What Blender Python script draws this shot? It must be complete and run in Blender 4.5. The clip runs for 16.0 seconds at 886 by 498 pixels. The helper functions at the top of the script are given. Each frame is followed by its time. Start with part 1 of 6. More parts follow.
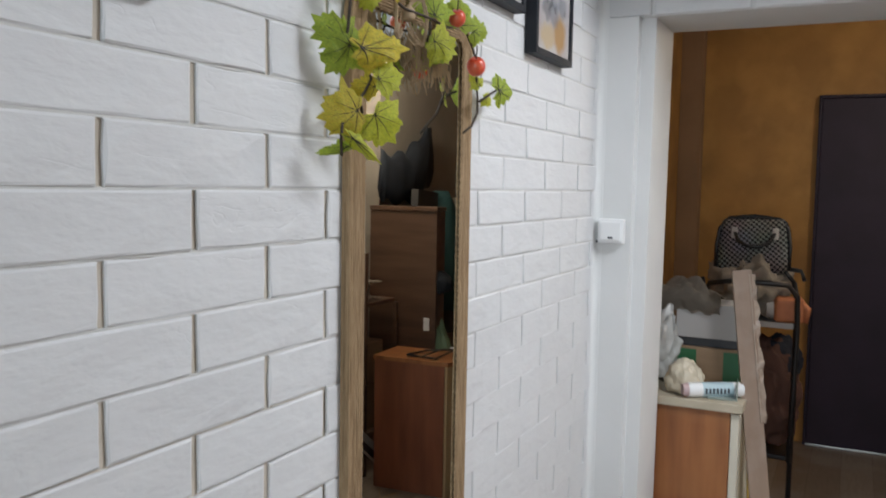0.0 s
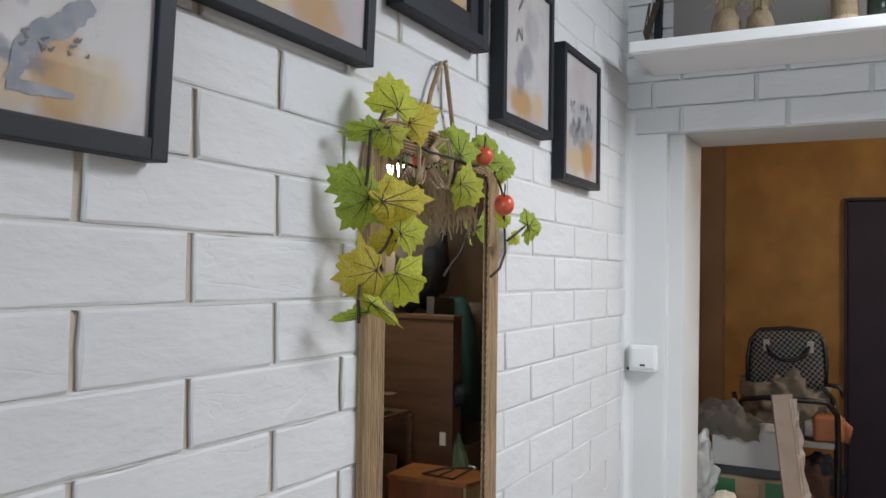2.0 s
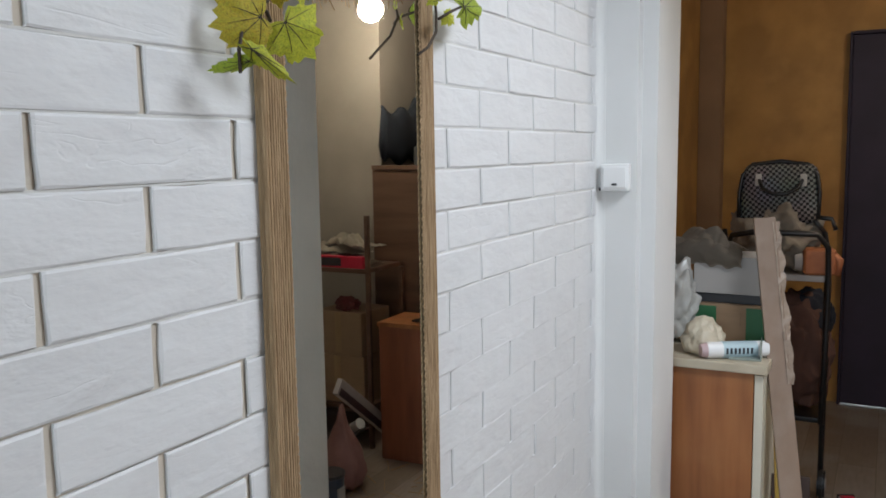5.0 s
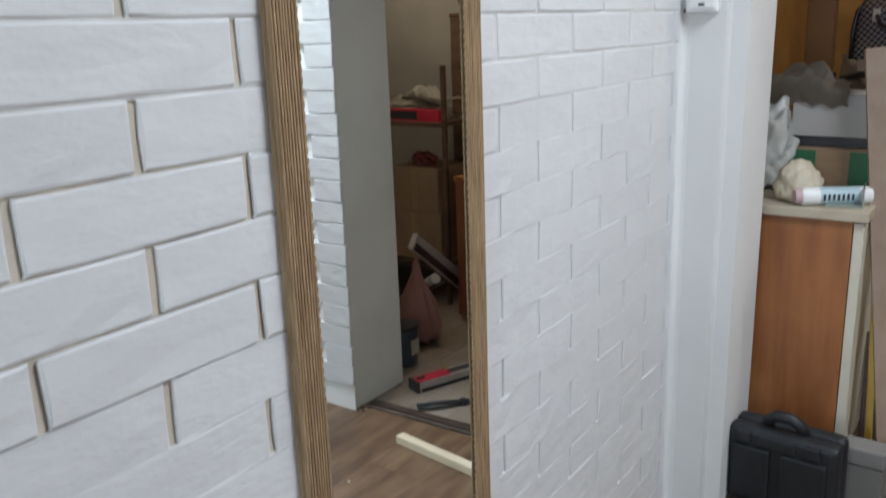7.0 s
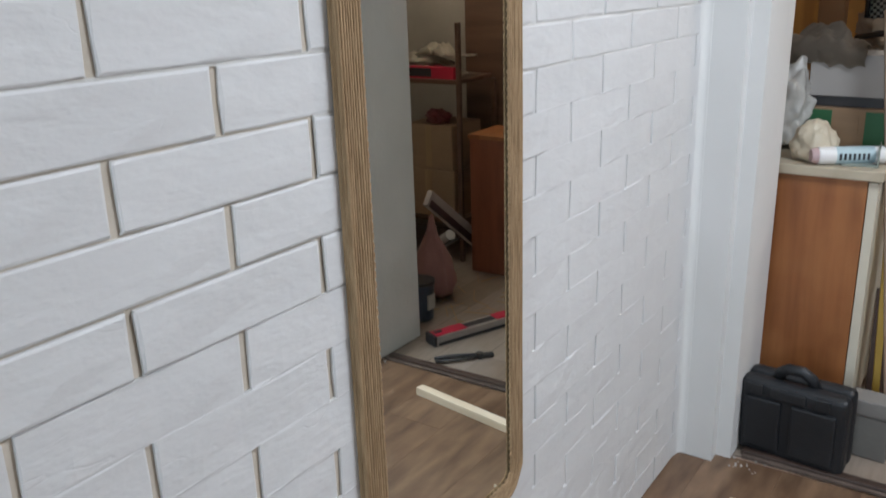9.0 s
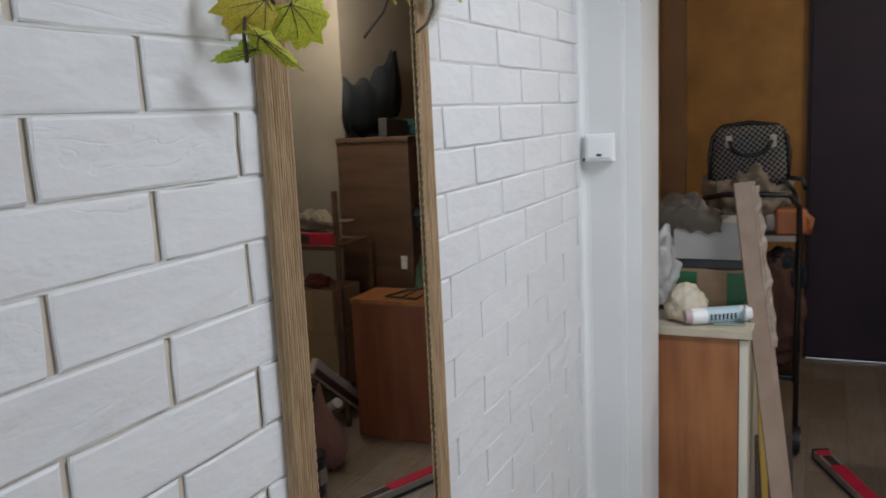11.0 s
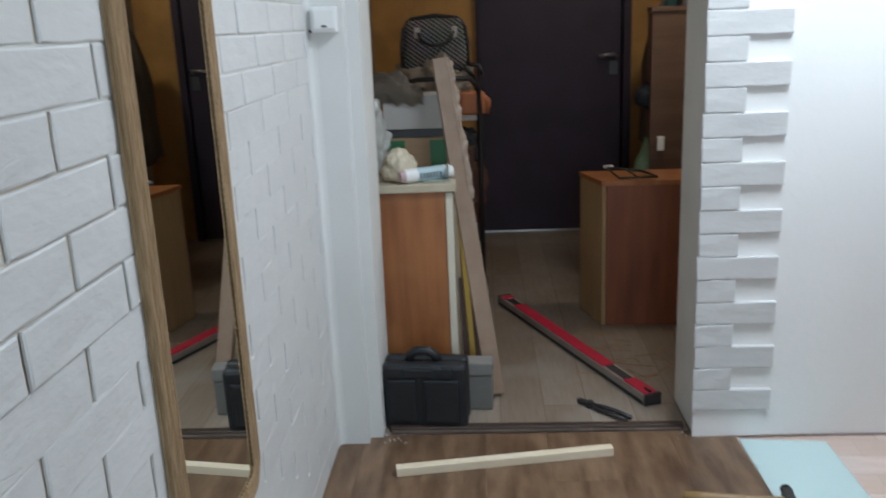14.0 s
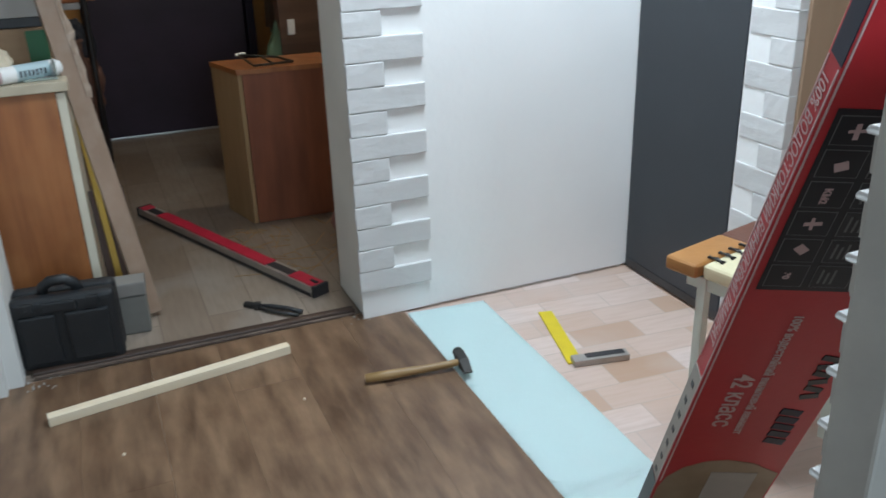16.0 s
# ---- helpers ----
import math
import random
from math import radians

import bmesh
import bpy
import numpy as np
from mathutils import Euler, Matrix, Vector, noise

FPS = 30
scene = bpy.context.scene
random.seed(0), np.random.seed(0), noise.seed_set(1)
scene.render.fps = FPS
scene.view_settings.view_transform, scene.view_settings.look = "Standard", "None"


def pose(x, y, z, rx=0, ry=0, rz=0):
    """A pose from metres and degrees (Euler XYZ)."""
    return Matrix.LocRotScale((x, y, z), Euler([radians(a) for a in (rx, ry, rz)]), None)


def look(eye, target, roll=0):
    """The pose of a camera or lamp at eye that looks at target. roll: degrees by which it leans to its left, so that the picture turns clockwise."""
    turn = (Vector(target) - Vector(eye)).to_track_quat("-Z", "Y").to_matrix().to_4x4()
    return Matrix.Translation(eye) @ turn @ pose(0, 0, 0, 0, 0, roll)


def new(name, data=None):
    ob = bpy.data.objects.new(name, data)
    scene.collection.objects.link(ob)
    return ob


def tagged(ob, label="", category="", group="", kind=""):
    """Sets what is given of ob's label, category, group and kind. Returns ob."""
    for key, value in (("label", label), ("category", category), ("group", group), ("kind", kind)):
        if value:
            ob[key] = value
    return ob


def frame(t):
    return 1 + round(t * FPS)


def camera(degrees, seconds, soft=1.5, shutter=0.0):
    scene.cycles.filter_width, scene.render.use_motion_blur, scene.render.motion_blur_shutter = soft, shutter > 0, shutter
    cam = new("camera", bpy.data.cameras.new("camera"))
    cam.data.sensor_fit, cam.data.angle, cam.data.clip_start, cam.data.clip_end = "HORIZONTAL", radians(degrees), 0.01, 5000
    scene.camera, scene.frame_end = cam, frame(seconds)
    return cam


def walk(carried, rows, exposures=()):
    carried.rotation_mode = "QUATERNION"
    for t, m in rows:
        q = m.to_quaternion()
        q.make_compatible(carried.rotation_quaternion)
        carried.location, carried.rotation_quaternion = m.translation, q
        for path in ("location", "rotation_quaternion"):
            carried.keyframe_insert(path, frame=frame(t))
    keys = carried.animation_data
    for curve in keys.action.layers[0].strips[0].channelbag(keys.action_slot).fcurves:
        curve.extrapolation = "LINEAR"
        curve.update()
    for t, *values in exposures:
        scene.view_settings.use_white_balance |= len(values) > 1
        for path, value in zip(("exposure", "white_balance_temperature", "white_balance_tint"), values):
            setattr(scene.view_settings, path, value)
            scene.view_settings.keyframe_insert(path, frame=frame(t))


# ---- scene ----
cam = camera(55.5, 16.0, soft=1.6, shutter=0.4)
METRES, EYE, TILT, LEAN, TURN = 1.82, 1.434, 0.0, 0.0, 26.0
ROWS = [
    (0.0, 0.0, 0.0, 0.0, 0.08, -4.34, -1.03),
    (0.5, -0.0133, 0.0295, 0.0192, 1.45, -2.34, -1.79),
    (1.0, -0.0236, 0.0515, 0.0412, 1.44, -0.98, -1.02),
    (1.5, -0.0154, 0.0755, 0.0518, 1.34, 0.71, -0.46),
    (2.0, -0.0126, 0.0744, 0.0526, 0.91, 1.64, -0.83),
    (2.5, -0.0189, 0.0595, 0.0417, 0.9, 1.5, -0.23),
    (3.0, -0.016, 0.0533, 0.0149, 0.82, -1.94, 0.56),
    (3.5, -0.0126, 0.0705, -0.0028, -1.36, -3.9, 0.39),
    (6.0, 0.1007, 0.1525, -0.048, 6.09, -9.28, 1.49),
    (6.5, 0.1027, 0.1739, -0.0655, 7.83, -11.36, 1.8),
    (7.0, 0.0971, 0.1818, -0.0914, 8.27, -14.86, 1.88),
    (7.5, 0.0849, 0.1833, -0.1167, 8.1, -19.89, 1.92),
    (8.0, 0.0729, 0.1836, -0.1155, 7.94, -20.71, 2.08),
    (8.5, 0.0678, 0.1656, -0.1025, 7.96, -20.33, 1.82),
    (9.0, 0.0675, 0.1493, -0.0814, 8.32, -17.83, 1.7),
    (9.5, 0.0729, 0.1434, -0.0641, 8.86, -14.06, 1.25),
    (12.0, -0.0384, 0.106, 0.0021, -10.09, -6.95, 3.58),
    (12.5, -0.0397, 0.0451, -0.0009, -12.28, -6.11, 2.87),
    (13.0, -0.0457, -0.0069, -0.0286, -14.56, -8.77, 2.46),
    (13.5, -0.0663, -0.0105, -0.0614, -17.53, -12.73, 1.82),
    (14.0, -0.1086, 0.0138, -0.0804, -23.69, -14.97, 2.33),
    (14.5, -0.1428, 0.0359, -0.103, -32.35, -18.59, 3.19),
    (15.0, -0.1521, 0.0389, -0.106, -39.56, -21.53, 3.62),
    (15.5, -0.1382, 0.0531, -0.1093, -44.76, -22.46, 2.21),
    (16.0, -0.0868, 0.0928, -0.1168, -48.95, -22.64, 1.62),
]
walk(cam, [(t, pose(0, 0, EYE, TILT, LEAN, TURN) @ pose(METRES * x, METRES * y, METRES * z, 90 + pitch, roll, yaw)) for t, x, y, z, yaw, pitch, roll in ROWS],
     exposures=[(0, -0.07, 6330, 10), (3.5, -0.07, 6350, 10), (6.5, -0.04, 6050, 8), (7.5, 0.04, 6090, 8), (9.5, 0.04, 6200, 10), (12.0, -0.40, 6220, 10), (13.0, -0.38, 6100, 8),
                (14.5, -0.08, 5900, 3), (16.0, 0.0, 5850, 2)])

# ---------------------------------------------------------------- light
world = bpy.data.worlds.new("world")
scene.world = world
world.use_nodes = True
bg = world.node_tree.nodes["Background"]
bg.inputs[0].default_value = (0.75, 0.87, 1.0, 1)
bg.inputs[1].default_value = 0.25


def area_lamp(name, m, power, sx, sy, colour):
    d = bpy.data.lights.new(name, "AREA")
    d.energy, d.shape, d.size, d.size_y, d.color = power, "RECTANGLE", sx, sy, colour
    o = new(name, d)
    o.matrix_world = m
    return o


# ceiling panel of the room; the hallway is lit by its own bulb further down
area_lamp("room_light", look((0.80, 1.70, 2.46), (0.80, 1.75, 0)), 53, 0.7, 0.7, (0.90, 0.94, 1.0))
# cool daylight fill in the opening of an unseen window, added behind the walker
area_lamp("unseen_window_fill", look((0.15, -2.22, 1.5), (0.25, 0, 1.35)), 44, 1.26, 1.2, (0.80, 0.91, 1.0))

# ---------------------------------------------------------------- materials
def rgb(c):
    return (*c, 1.0)


def material(name, colour, rough=0.7, metal=0.0, dark=None, scale=8.0, detail=6.0, amount=0.5, bump=0.0, bump_scale=60.0,
             stretch=(1, 1, 1), random_by=0.0, spec=0.5, coarse=None):
    """Colour broken up by two noises, with relief and a spread from piece to piece."""
    m = bpy.data.materials.new(name)
    m.use_nodes = True
    n, l = m.node_tree.nodes, m.node_tree.links
    b = n["Principled BSDF"]
    b.inputs["Roughness"].default_value, b.inputs["Metallic"].default_value = rough, metal
    b.inputs["Specular IOR Level"].default_value = spec
    co = n.new("ShaderNodeTexCoord")
    mp = n.new("ShaderNodeMapping")
    mp.inputs["Scale"].default_value = stretch
    l.new(co.outputs["Object"], mp.inputs[0])
    if random_by:
        oi = n.new("ShaderNodeObjectInfo")
        sc = n.new("ShaderNodeMath")
        sc.operation = "MULTIPLY"
        sc.inputs[1].default_value = 37.0
        l.new(oi.outputs["Random"], sc.inputs[0])
        l.new(sc.outputs[0], mp.inputs["Location"])
    dark = dark or tuple(c * 0.72 for c in colour)
    n1 = n.new("ShaderNodeTexNoise")
    n1.inputs["Scale"].default_value, n1.inputs["Detail"].default_value = scale, detail
    l.new(mp.outputs[0], n1.inputs["Vector"])
    ramp = n.new("ShaderNodeMapRange")
    ramp.inputs[1].default_value, ramp.inputs[2].default_value = 0.35, 0.68
    ramp.inputs[3].default_value, ramp.inputs[4].default_value = 0.0, amount
    l.new(n1.outputs["Fac"], ramp.inputs[0])
    mix = n.new("ShaderNodeMix")
    mix.data_type = "RGBA"
    mix.inputs[6].default_value, mix.inputs[7].default_value = rgb(colour), rgb(dark)
    l.new(ramp.outputs[0], mix.inputs[0])
    out = mix.outputs[2]
    if coarse:
        n3 = n.new("ShaderNodeTexNoise")
        n3.inputs["Scale"].default_value, n3.inputs["Detail"].default_value = coarse[1], 3
        l.new(co.outputs["Object"], n3.inputs["Vector"])
        r3 = n.new("ShaderNodeMapRange")
        r3.inputs[1].default_value, r3.inputs[2].default_value, r3.inputs[4].default_value = 0.45, 0.7, coarse[2]
        l.new(n3.outputs["Fac"], r3.inputs[0])
        m3 = n.new("ShaderNodeMix")
        m3.data_type = "RGBA"
        m3.inputs[7].default_value = rgb(coarse[0])
        l.new(r3.outputs[0], m3.inputs[0])
        l.new(out, m3.inputs[6])
        out = m3.outputs[2]
    if random_by:
        mr = n.new("ShaderNodeMapRange")
        mr.inputs[3].default_value, mr.inputs[4].default_value = 1 - random_by, 1 + random_by
        l.new(oi.outputs["Random"], mr.inputs[0])
        hs = n.new("ShaderNodeHueSaturation")
        l.new(mr.outputs[0], hs.inputs["Value"])
        l.new(out, hs.inputs["Color"])
        out = hs.outputs[0]
    l.new(out, b.inputs["Base Color"])
    if bump:
        n2 = n.new("ShaderNodeTexNoise")
        n2.inputs["Scale"].default_value, n2.inputs["Detail"].default_value = bump_scale, 5
        l.new(mp.outputs[0], n2.inputs["Vector"])
        bp = n.new("ShaderNodeBump")
        bp.inputs["Strength"].default_value, bp.inputs["Distance"].default_value = bump, 0.004
        l.new(n2.outputs["Fac"], bp.inputs["Height"])
        l.new(bp.outputs[0], b.inputs["Normal"])
    return m


white_paint = material("white_paint", (0.86, 0.86, 0.85), 0.6, dark=(0.80, 0.80, 0.79), scale=3, bump=0.25, bump_scale=35, amount=0.6)


def brick_material():
    """White paint over cast slate-faced tiles: soft swells, fine clefts and a few pits."""
    m = material("white_brick", (0.62, 0.62, 0.615), 0.6, dark=(0.57, 0.57, 0.568), scale=9, amount=0.5, random_by=0.02, stretch=(0.55, 1, 1.3))
    n, l = m.node_tree.nodes, m.node_tree.links
    b = n["Principled BSDF"]
    vec = [x for x in n if x.type == "MAPPING"][0].outputs[0]

    def noise_at(scale, detail, warp=0.0, turn=(0, 0, 0), stretch=(1, 1, 1)):
        mp = n.new("ShaderNodeMapping")
        mp.inputs["Rotation"].default_value, mp.inputs["Scale"].default_value = turn, stretch
        l.new(vec, mp.inputs[0])
        t = n.new("ShaderNodeTexNoise")
        t.inputs["Scale"].default_value, t.inputs["Detail"].default_value, t.inputs["Distortion"].default_value = scale, detail, warp
        l.new(mp.outputs[0], t.inputs["Vector"])
        return t.outputs["Fac"]

    def to_range(x, a, c, lo, hi):
        r = n.new("ShaderNodeMapRange")
        for i, v in ((1, a), (2, c), (3, lo), (4, hi)):
            r.inputs[i].default_value = v
        l.new(x, r.inputs[0])
        return r.outputs[0]

    def maths(op, x, y):
        k = n.new("ShaderNodeMath")
        k.operation = op
        for i, v in ((0, x), (1, y)):
            if isinstance(v, float):
                k.inputs[i].default_value = v
            else:
                l.new(v, k.inputs[i])
        return k.outputs[0]

    swell = noise_at(24, 4, 0.25)
    line = maths("ABSOLUTE", maths("SUBTRACT", noise_at(11, 3, 0.6, (0, 0.7, 0), (0.8, 1, 1.2)), 0.5), 0.0)
    cleft = maths("MULTIPLY", to_range(line, 0.0, 0.012, 1.0, 0.0), to_range(noise_at(12, 2), 0.55, 0.66, 0.0, 1.0))
    grain = noise_at(70, 4)
    height = maths("ADD", maths("ADD", maths("MULTIPLY", swell, 0.62), maths("MULTIPLY", grain, 0.16)), maths("MULTIPLY", cleft, -0.07))
    bp = n.new("ShaderNodeBump")
    bp.inputs["Strength"].default_value, bp.inputs["Distance"].default_value = 0.75, 0.006
    l.new(height, bp.inputs["Height"])
    l.new(bp.outputs[0], b.inputs["Normal"])
    return m


brick_paint = brick_material()
joint_mat = material("beige_joint", (0.60, 0.54, 0.45), 0.85, dark=(0.47, 0.42, 0.34), scale=14, bump=0.3, amount=0.7)
plaster = material("plaster", (0.69, 0.69, 0.675), 0.75, dark=(0.61, 0.61, 0.59), scale=2.5, bump=0.2, bump_scale=25, amount=0.7)
jamb_mat = material("grey_jamb", (0.70, 0.70, 0.665), 0.8, dark=(0.60, 0.60, 0.565), scale=4, bump=0.3, bump_scale=40, amount=0.7)
ochre = material("ochre_wall", (0.42, 0.22, 0.062), 0.75, dark=(0.29, 0.148, 0.045), scale=3.5, bump=0.3, bump_scale=30, amount=0.8, coarse=((0.58, 0.32, 0.09), 5, 0.5))
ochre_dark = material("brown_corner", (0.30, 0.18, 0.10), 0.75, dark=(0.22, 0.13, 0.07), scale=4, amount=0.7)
# grey for unseen closing surfaces, kept dark to cut their bounce light
ceiling_mat = material("bounce_cutting_grey", (0.36, 0.355, 0.34), 0.85, dark=(0.29, 0.285, 0.27), scale=2)
door_mat = material("dark_leatherette", (0.035, 0.024, 0.041), 0.58, spec=0.3, dark=(0.024, 0.018, 0.027), scale=6, bump=0.25, bump_scale=120, amount=0.7)
graphite = material("graphite_panel", (0.036, 0.041, 0.048), 0.5, dark=(0.030, 0.034, 0.040), scale=5, bump=0.05, bump_scale=80)
jute = material("jute_rope", (0.36, 0.245, 0.135), 0.9, dark=(0.20, 0.125, 0.06), scale=60, bump=0.8, bump_scale=180, amount=0.8, stretch=(1, 1, 0.3), random_by=0.08)
black_frame = material("black_frame", (0.010, 0.012, 0.017), 0.55, dark=(0.007, 0.008, 0.011), scale=20, spec=0.3)


def mirror_material():
    m = bpy.data.materials.new("mirror_glass")
    m.use_nodes = True
    b = m.node_tree.nodes["Principled BSDF"]
    b.inputs["Base Color"].default_value = (0.88, 0.91, 0.885, 1)
    b.inputs["Metallic"].default_value, b.inputs["Roughness"].default_value = 1.0, 0.012
    return m


mirror_glass = mirror_material()

# ---------------------------------------------------------------- mesh tools
def box_bm(x0, x1, y0, y1, z0, z1, bevel=0.0, segs=2, bm=None, m=None):
    """A box between two corners, bevelled; added to bm if given."""
    own = bmesh.new()
    bmesh.ops.create_cube(own, size=1, matrix=Matrix.LocRotScale(((x0 + x1) / 2, (y0 + y1) / 2, (z0 + z1) / 2), None, (x1 - x0, y1 - y0, z1 - z0)))
    if bevel:
        bmesh.ops.bevel(own, geom=own.edges, offset=bevel, segments=segs, affect="EDGES", profile=0.6)
    if m is not None:
        own.transform(m)
    return join(bm, own)


def join(bm, own):
    if bm is None:
        return own
    me = bpy.data.meshes.new("tmp")
    own.to_mesh(me)
    own.free()
    bm.from_mesh(me)
    bpy.data.meshes.remove(me)
    return bm


def cyl_bm(p, q, r1, r2=None, segs=16, bm=None, bevel=0.0):
    """A rod from p to q."""
    p, q = Vector(p), Vector(q)
    own = bmesh.new()
    d = q - p
    bmesh.ops.create_cone(own, cap_ends=True, segments=segs, radius1=r1, radius2=r1 if r2 is None else r2, depth=d.length)
    if bevel:
        bmesh.ops.bevel(own, geom=[e for e in own.edges if any(len(f.verts) > 4 for f in e.link_faces)], offset=bevel, segments=2, affect="EDGES")
    own.transform(Matrix.Translation((p + q) / 2) @ d.to_track_quat("Z", "Y").to_matrix().to_4x4())
    return join(bm, own)


def tube_bm(points, r, segs=8, closed=False, bm=None):
    """A pipe along points, with round section."""
    pts = [Vector(p) for p in points]
    own = bmesh.new()
    rings, n = [], len(pts)
    ref = None
    for i, p in enumerate(pts):
        a = pts[(i - 1) % n] if (closed or i) else p
        c = pts[(i + 1) % n] if (closed or i < n - 1) else p
        d = (c - a).normalized()
        if ref is None:
            ref = d.orthogonal().normalized()
        ref = (ref - d * ref.dot(d)).normalized()
        up = d.cross(ref)
        rr = r[i] if isinstance(r, (list, tuple)) else r
        rings.append([own.verts.new(p + rr * (math.cos(k * 2 * math.pi / segs) * ref + math.sin(k * 2 * math.pi / segs) * up)) for k in range(segs)])
    for i in range(n if closed else n - 1):
        a, c = rings[i], rings[(i + 1) % n]
        for k in range(segs):
            own.faces.new((a[k], a[(k + 1) % segs], c[(k + 1) % segs], c[k]))
    if not closed:
        own.faces.new(rings[0][::-1])
        own.faces.new(rings[-1])
    bmesh.ops.recalc_face_normals(own, faces=own.faces)
    return join(bm, own)


def lump_bm(size, seed, rough=0.12, freq=2.2, sub=3, squash=0.0):
    """A soft uneven body for bags and cloth, its base at z = 0."""
    own = bmesh.new()
    bmesh.ops.create_icosphere(own, subdivisions=sub, radius=1)
    for v in own.verts:
        d = v.co.normalized()
        k = 1 + rough * noise.fractal(d * freq + Vector((seed * 7.3, seed * 1.7, 0)), 1.0, 2.0, 4)
        v.co = Vector((d.x * size[0] * k, d.y * size[1] * k, max(d.z, -0.62 + squash) * size[2] * k))
    low = min(v.co.z for v in own.verts)
    for v in own.verts:
        v.co.z -= low
    return own


def mesh_of(name, bm, mat, smooth=False):
    me = bpy.data.meshes.new(name)
    bm.to_mesh(me)
    bm.free()
    for one in (mat if isinstance(mat, (list, tuple)) else [mat]):
        me.materials.append(one)
    if smooth:
        for p in me.polygons:
            p.use_smooth = True
    return me


def part(name, bm, mat, parent, label="", smooth=False):
    o = new(name, mesh_of(name, bm, mat, smooth))
    o.parent = parent
    if label:
        o["label"] = label
    return o


def thing(name, label, category, m=None, group="", kind="", bm=None, mat=None, smooth=False):
    """A top-level thing: an Empty at its base, or one mesh."""
    o = new(name, mesh_of(name, bm, mat, smooth) if bm else None)
    if m is not None:
        o.matrix_world = m
    return tagged(o, label, category, group, kind)


def setting(name, bm, mat, label, category):
    return tagged(new(name, mesh_of(name, bm, mat)), label, category, "", "structure")


# ---------------------------------------------------------------- the setting
WX, DY = -0.668, 2.366            # face of the bricks beside the mirror; face of the doorway wall
JL, JR, LZ = -0.475, 0.450, 1.91  # doorway: jambs and lintel
JB = 2.65                          # back of the doorway wall
CEIL = 2.5
BR = 0.0050                         # how far the bricks stand proud

setting("wall_west", box_bm(WX - 0.2, WX - BR, -2.2, DY + 0.1, 0, CEIL), joint_mat, "white painted brick-clad wall with beige joints", "wall")
bm = box_bm(WX - BR, JL, DY, JB, 0, LZ)
for v in bm.verts:                # the plastered edge leans a little
    if v.co.x > -0.6:
        v.co.x = -0.534 + 0.006 * v.co.z
bmesh.ops.bevel(bm, geom=[e for e in bm.edges if abs(e.verts[0].co.z - e.verts[1].co.z) > 1 and e.verts[0].co.x > -0.6 and e.verts[0].co.y < DY + 0.1], offset=0.04, segments=14, affect="EDGES")
bmesh.ops.bevel(bm, geom=[e for e in bm.edges if abs(e.verts[0].co.z - e.verts[1].co.z) > 1 and e.verts[0].co.x > -0.6 and e.verts[0].co.y > JB - 0.01], offset=0.006, segments=3, affect="EDGES")
setting("wall_north_stub", bm, plaster, "smooth white plaster strip beside the open doorway", "wall")
setting("wall_north_lintel", box_bm(WX - BR, JR + 0.006, DY + 0.012, JB, LZ, CEIL), plaster, "white plastered wall over the doorway", "wall")
setting("wall_north", box_bm(JR + 0.007, 1.45, DY + 0.013, JB, 0, CEIL, 0.003), white_paint, "smooth white wall with a bare skirting line", "wall")
setting("jamb_lining", box_bm(JR + 0.003, JR + 0.0065, DY + 0.02, JB + 0.004, 0, LZ), jamb_mat, "grey plastered reveal of the doorway", "wall")
setting("wall_east", box_bm(1.45, 1.75, 1.715, JB, 0, CEIL), white_paint, "white painted wall with a dark door", "wall")
beige = material("beige_wall", (0.40, 0.31, 0.22), 0.8, dark=(0.33, 0.25, 0.17), scale=3)
setting("side_wall", box_bm(2.6, 2.75, -2.4, JB, 0, CEIL), beige, "plain beige wall of the side room", "wall")
setting("wall_side_north", box_bm(1.75, 2.6, JB - 0.15, JB, 0, CEIL), beige, "plain beige wall end of the side room", "wall")
bm = box_bm(WX - 0.2, -0.5, -2.4, -2.2, 0, CEIL)
for a in ((0.8, 2.75, 0, CEIL), (-0.5, 0.8, 0, 0.88), (-0.5, 0.8, 2.12, CEIL)):
    box_bm(a[0], a[1], -2.4, -2.2, a[2], a[3], bm=bm)
setting("wall_south", bm, ceiling_mat, "unseen closing wall, grey to cut bounce light, with an added window opening", "wall")
setting("ceiling", box_bm(WX - 0.2, 2.75, -2.4, JB, CEIL, CEIL + 0.1), ceiling_mat, "unseen closing ceiling, grey to cut bounce light", "ceiling")

# unseen window, added to give the fill lamp an opening
win = tagged(new("unseen_window_1"), "unseen white framed window added behind the walker for fill light", "window", "", "structure")
for a in ((-0.499, -0.44, 0.881, 2.119), (0.74, 0.799, 0.881, 2.119), (-0.439, 0.739, 0.881, 0.94), (-0.439, 0.739, 2.06, 2.119), (0.125, 0.175, 0.941, 2.059)):
    part("window_frame", box_bm(a[0], a[1], -2.38, -2.32, a[2], a[3], 0.004), white_paint, win)
pane_glass = bpy.data.materials.new("pane_glass")
pane_glass.use_nodes = True
pg = pane_glass.node_tree.nodes["Principled BSDF"]
pg.inputs["Transmission Weight"].default_value, pg.inputs["Roughness"].default_value = 1.0, 0.02
for x0, x1 in ((-0.439, 0.124), (0.176, 0.739)):
    part("pane", box_bm(x0, x1, -2.352, -2.348, 0.941, 2.059), pane_glass, win).visible_shadow = False

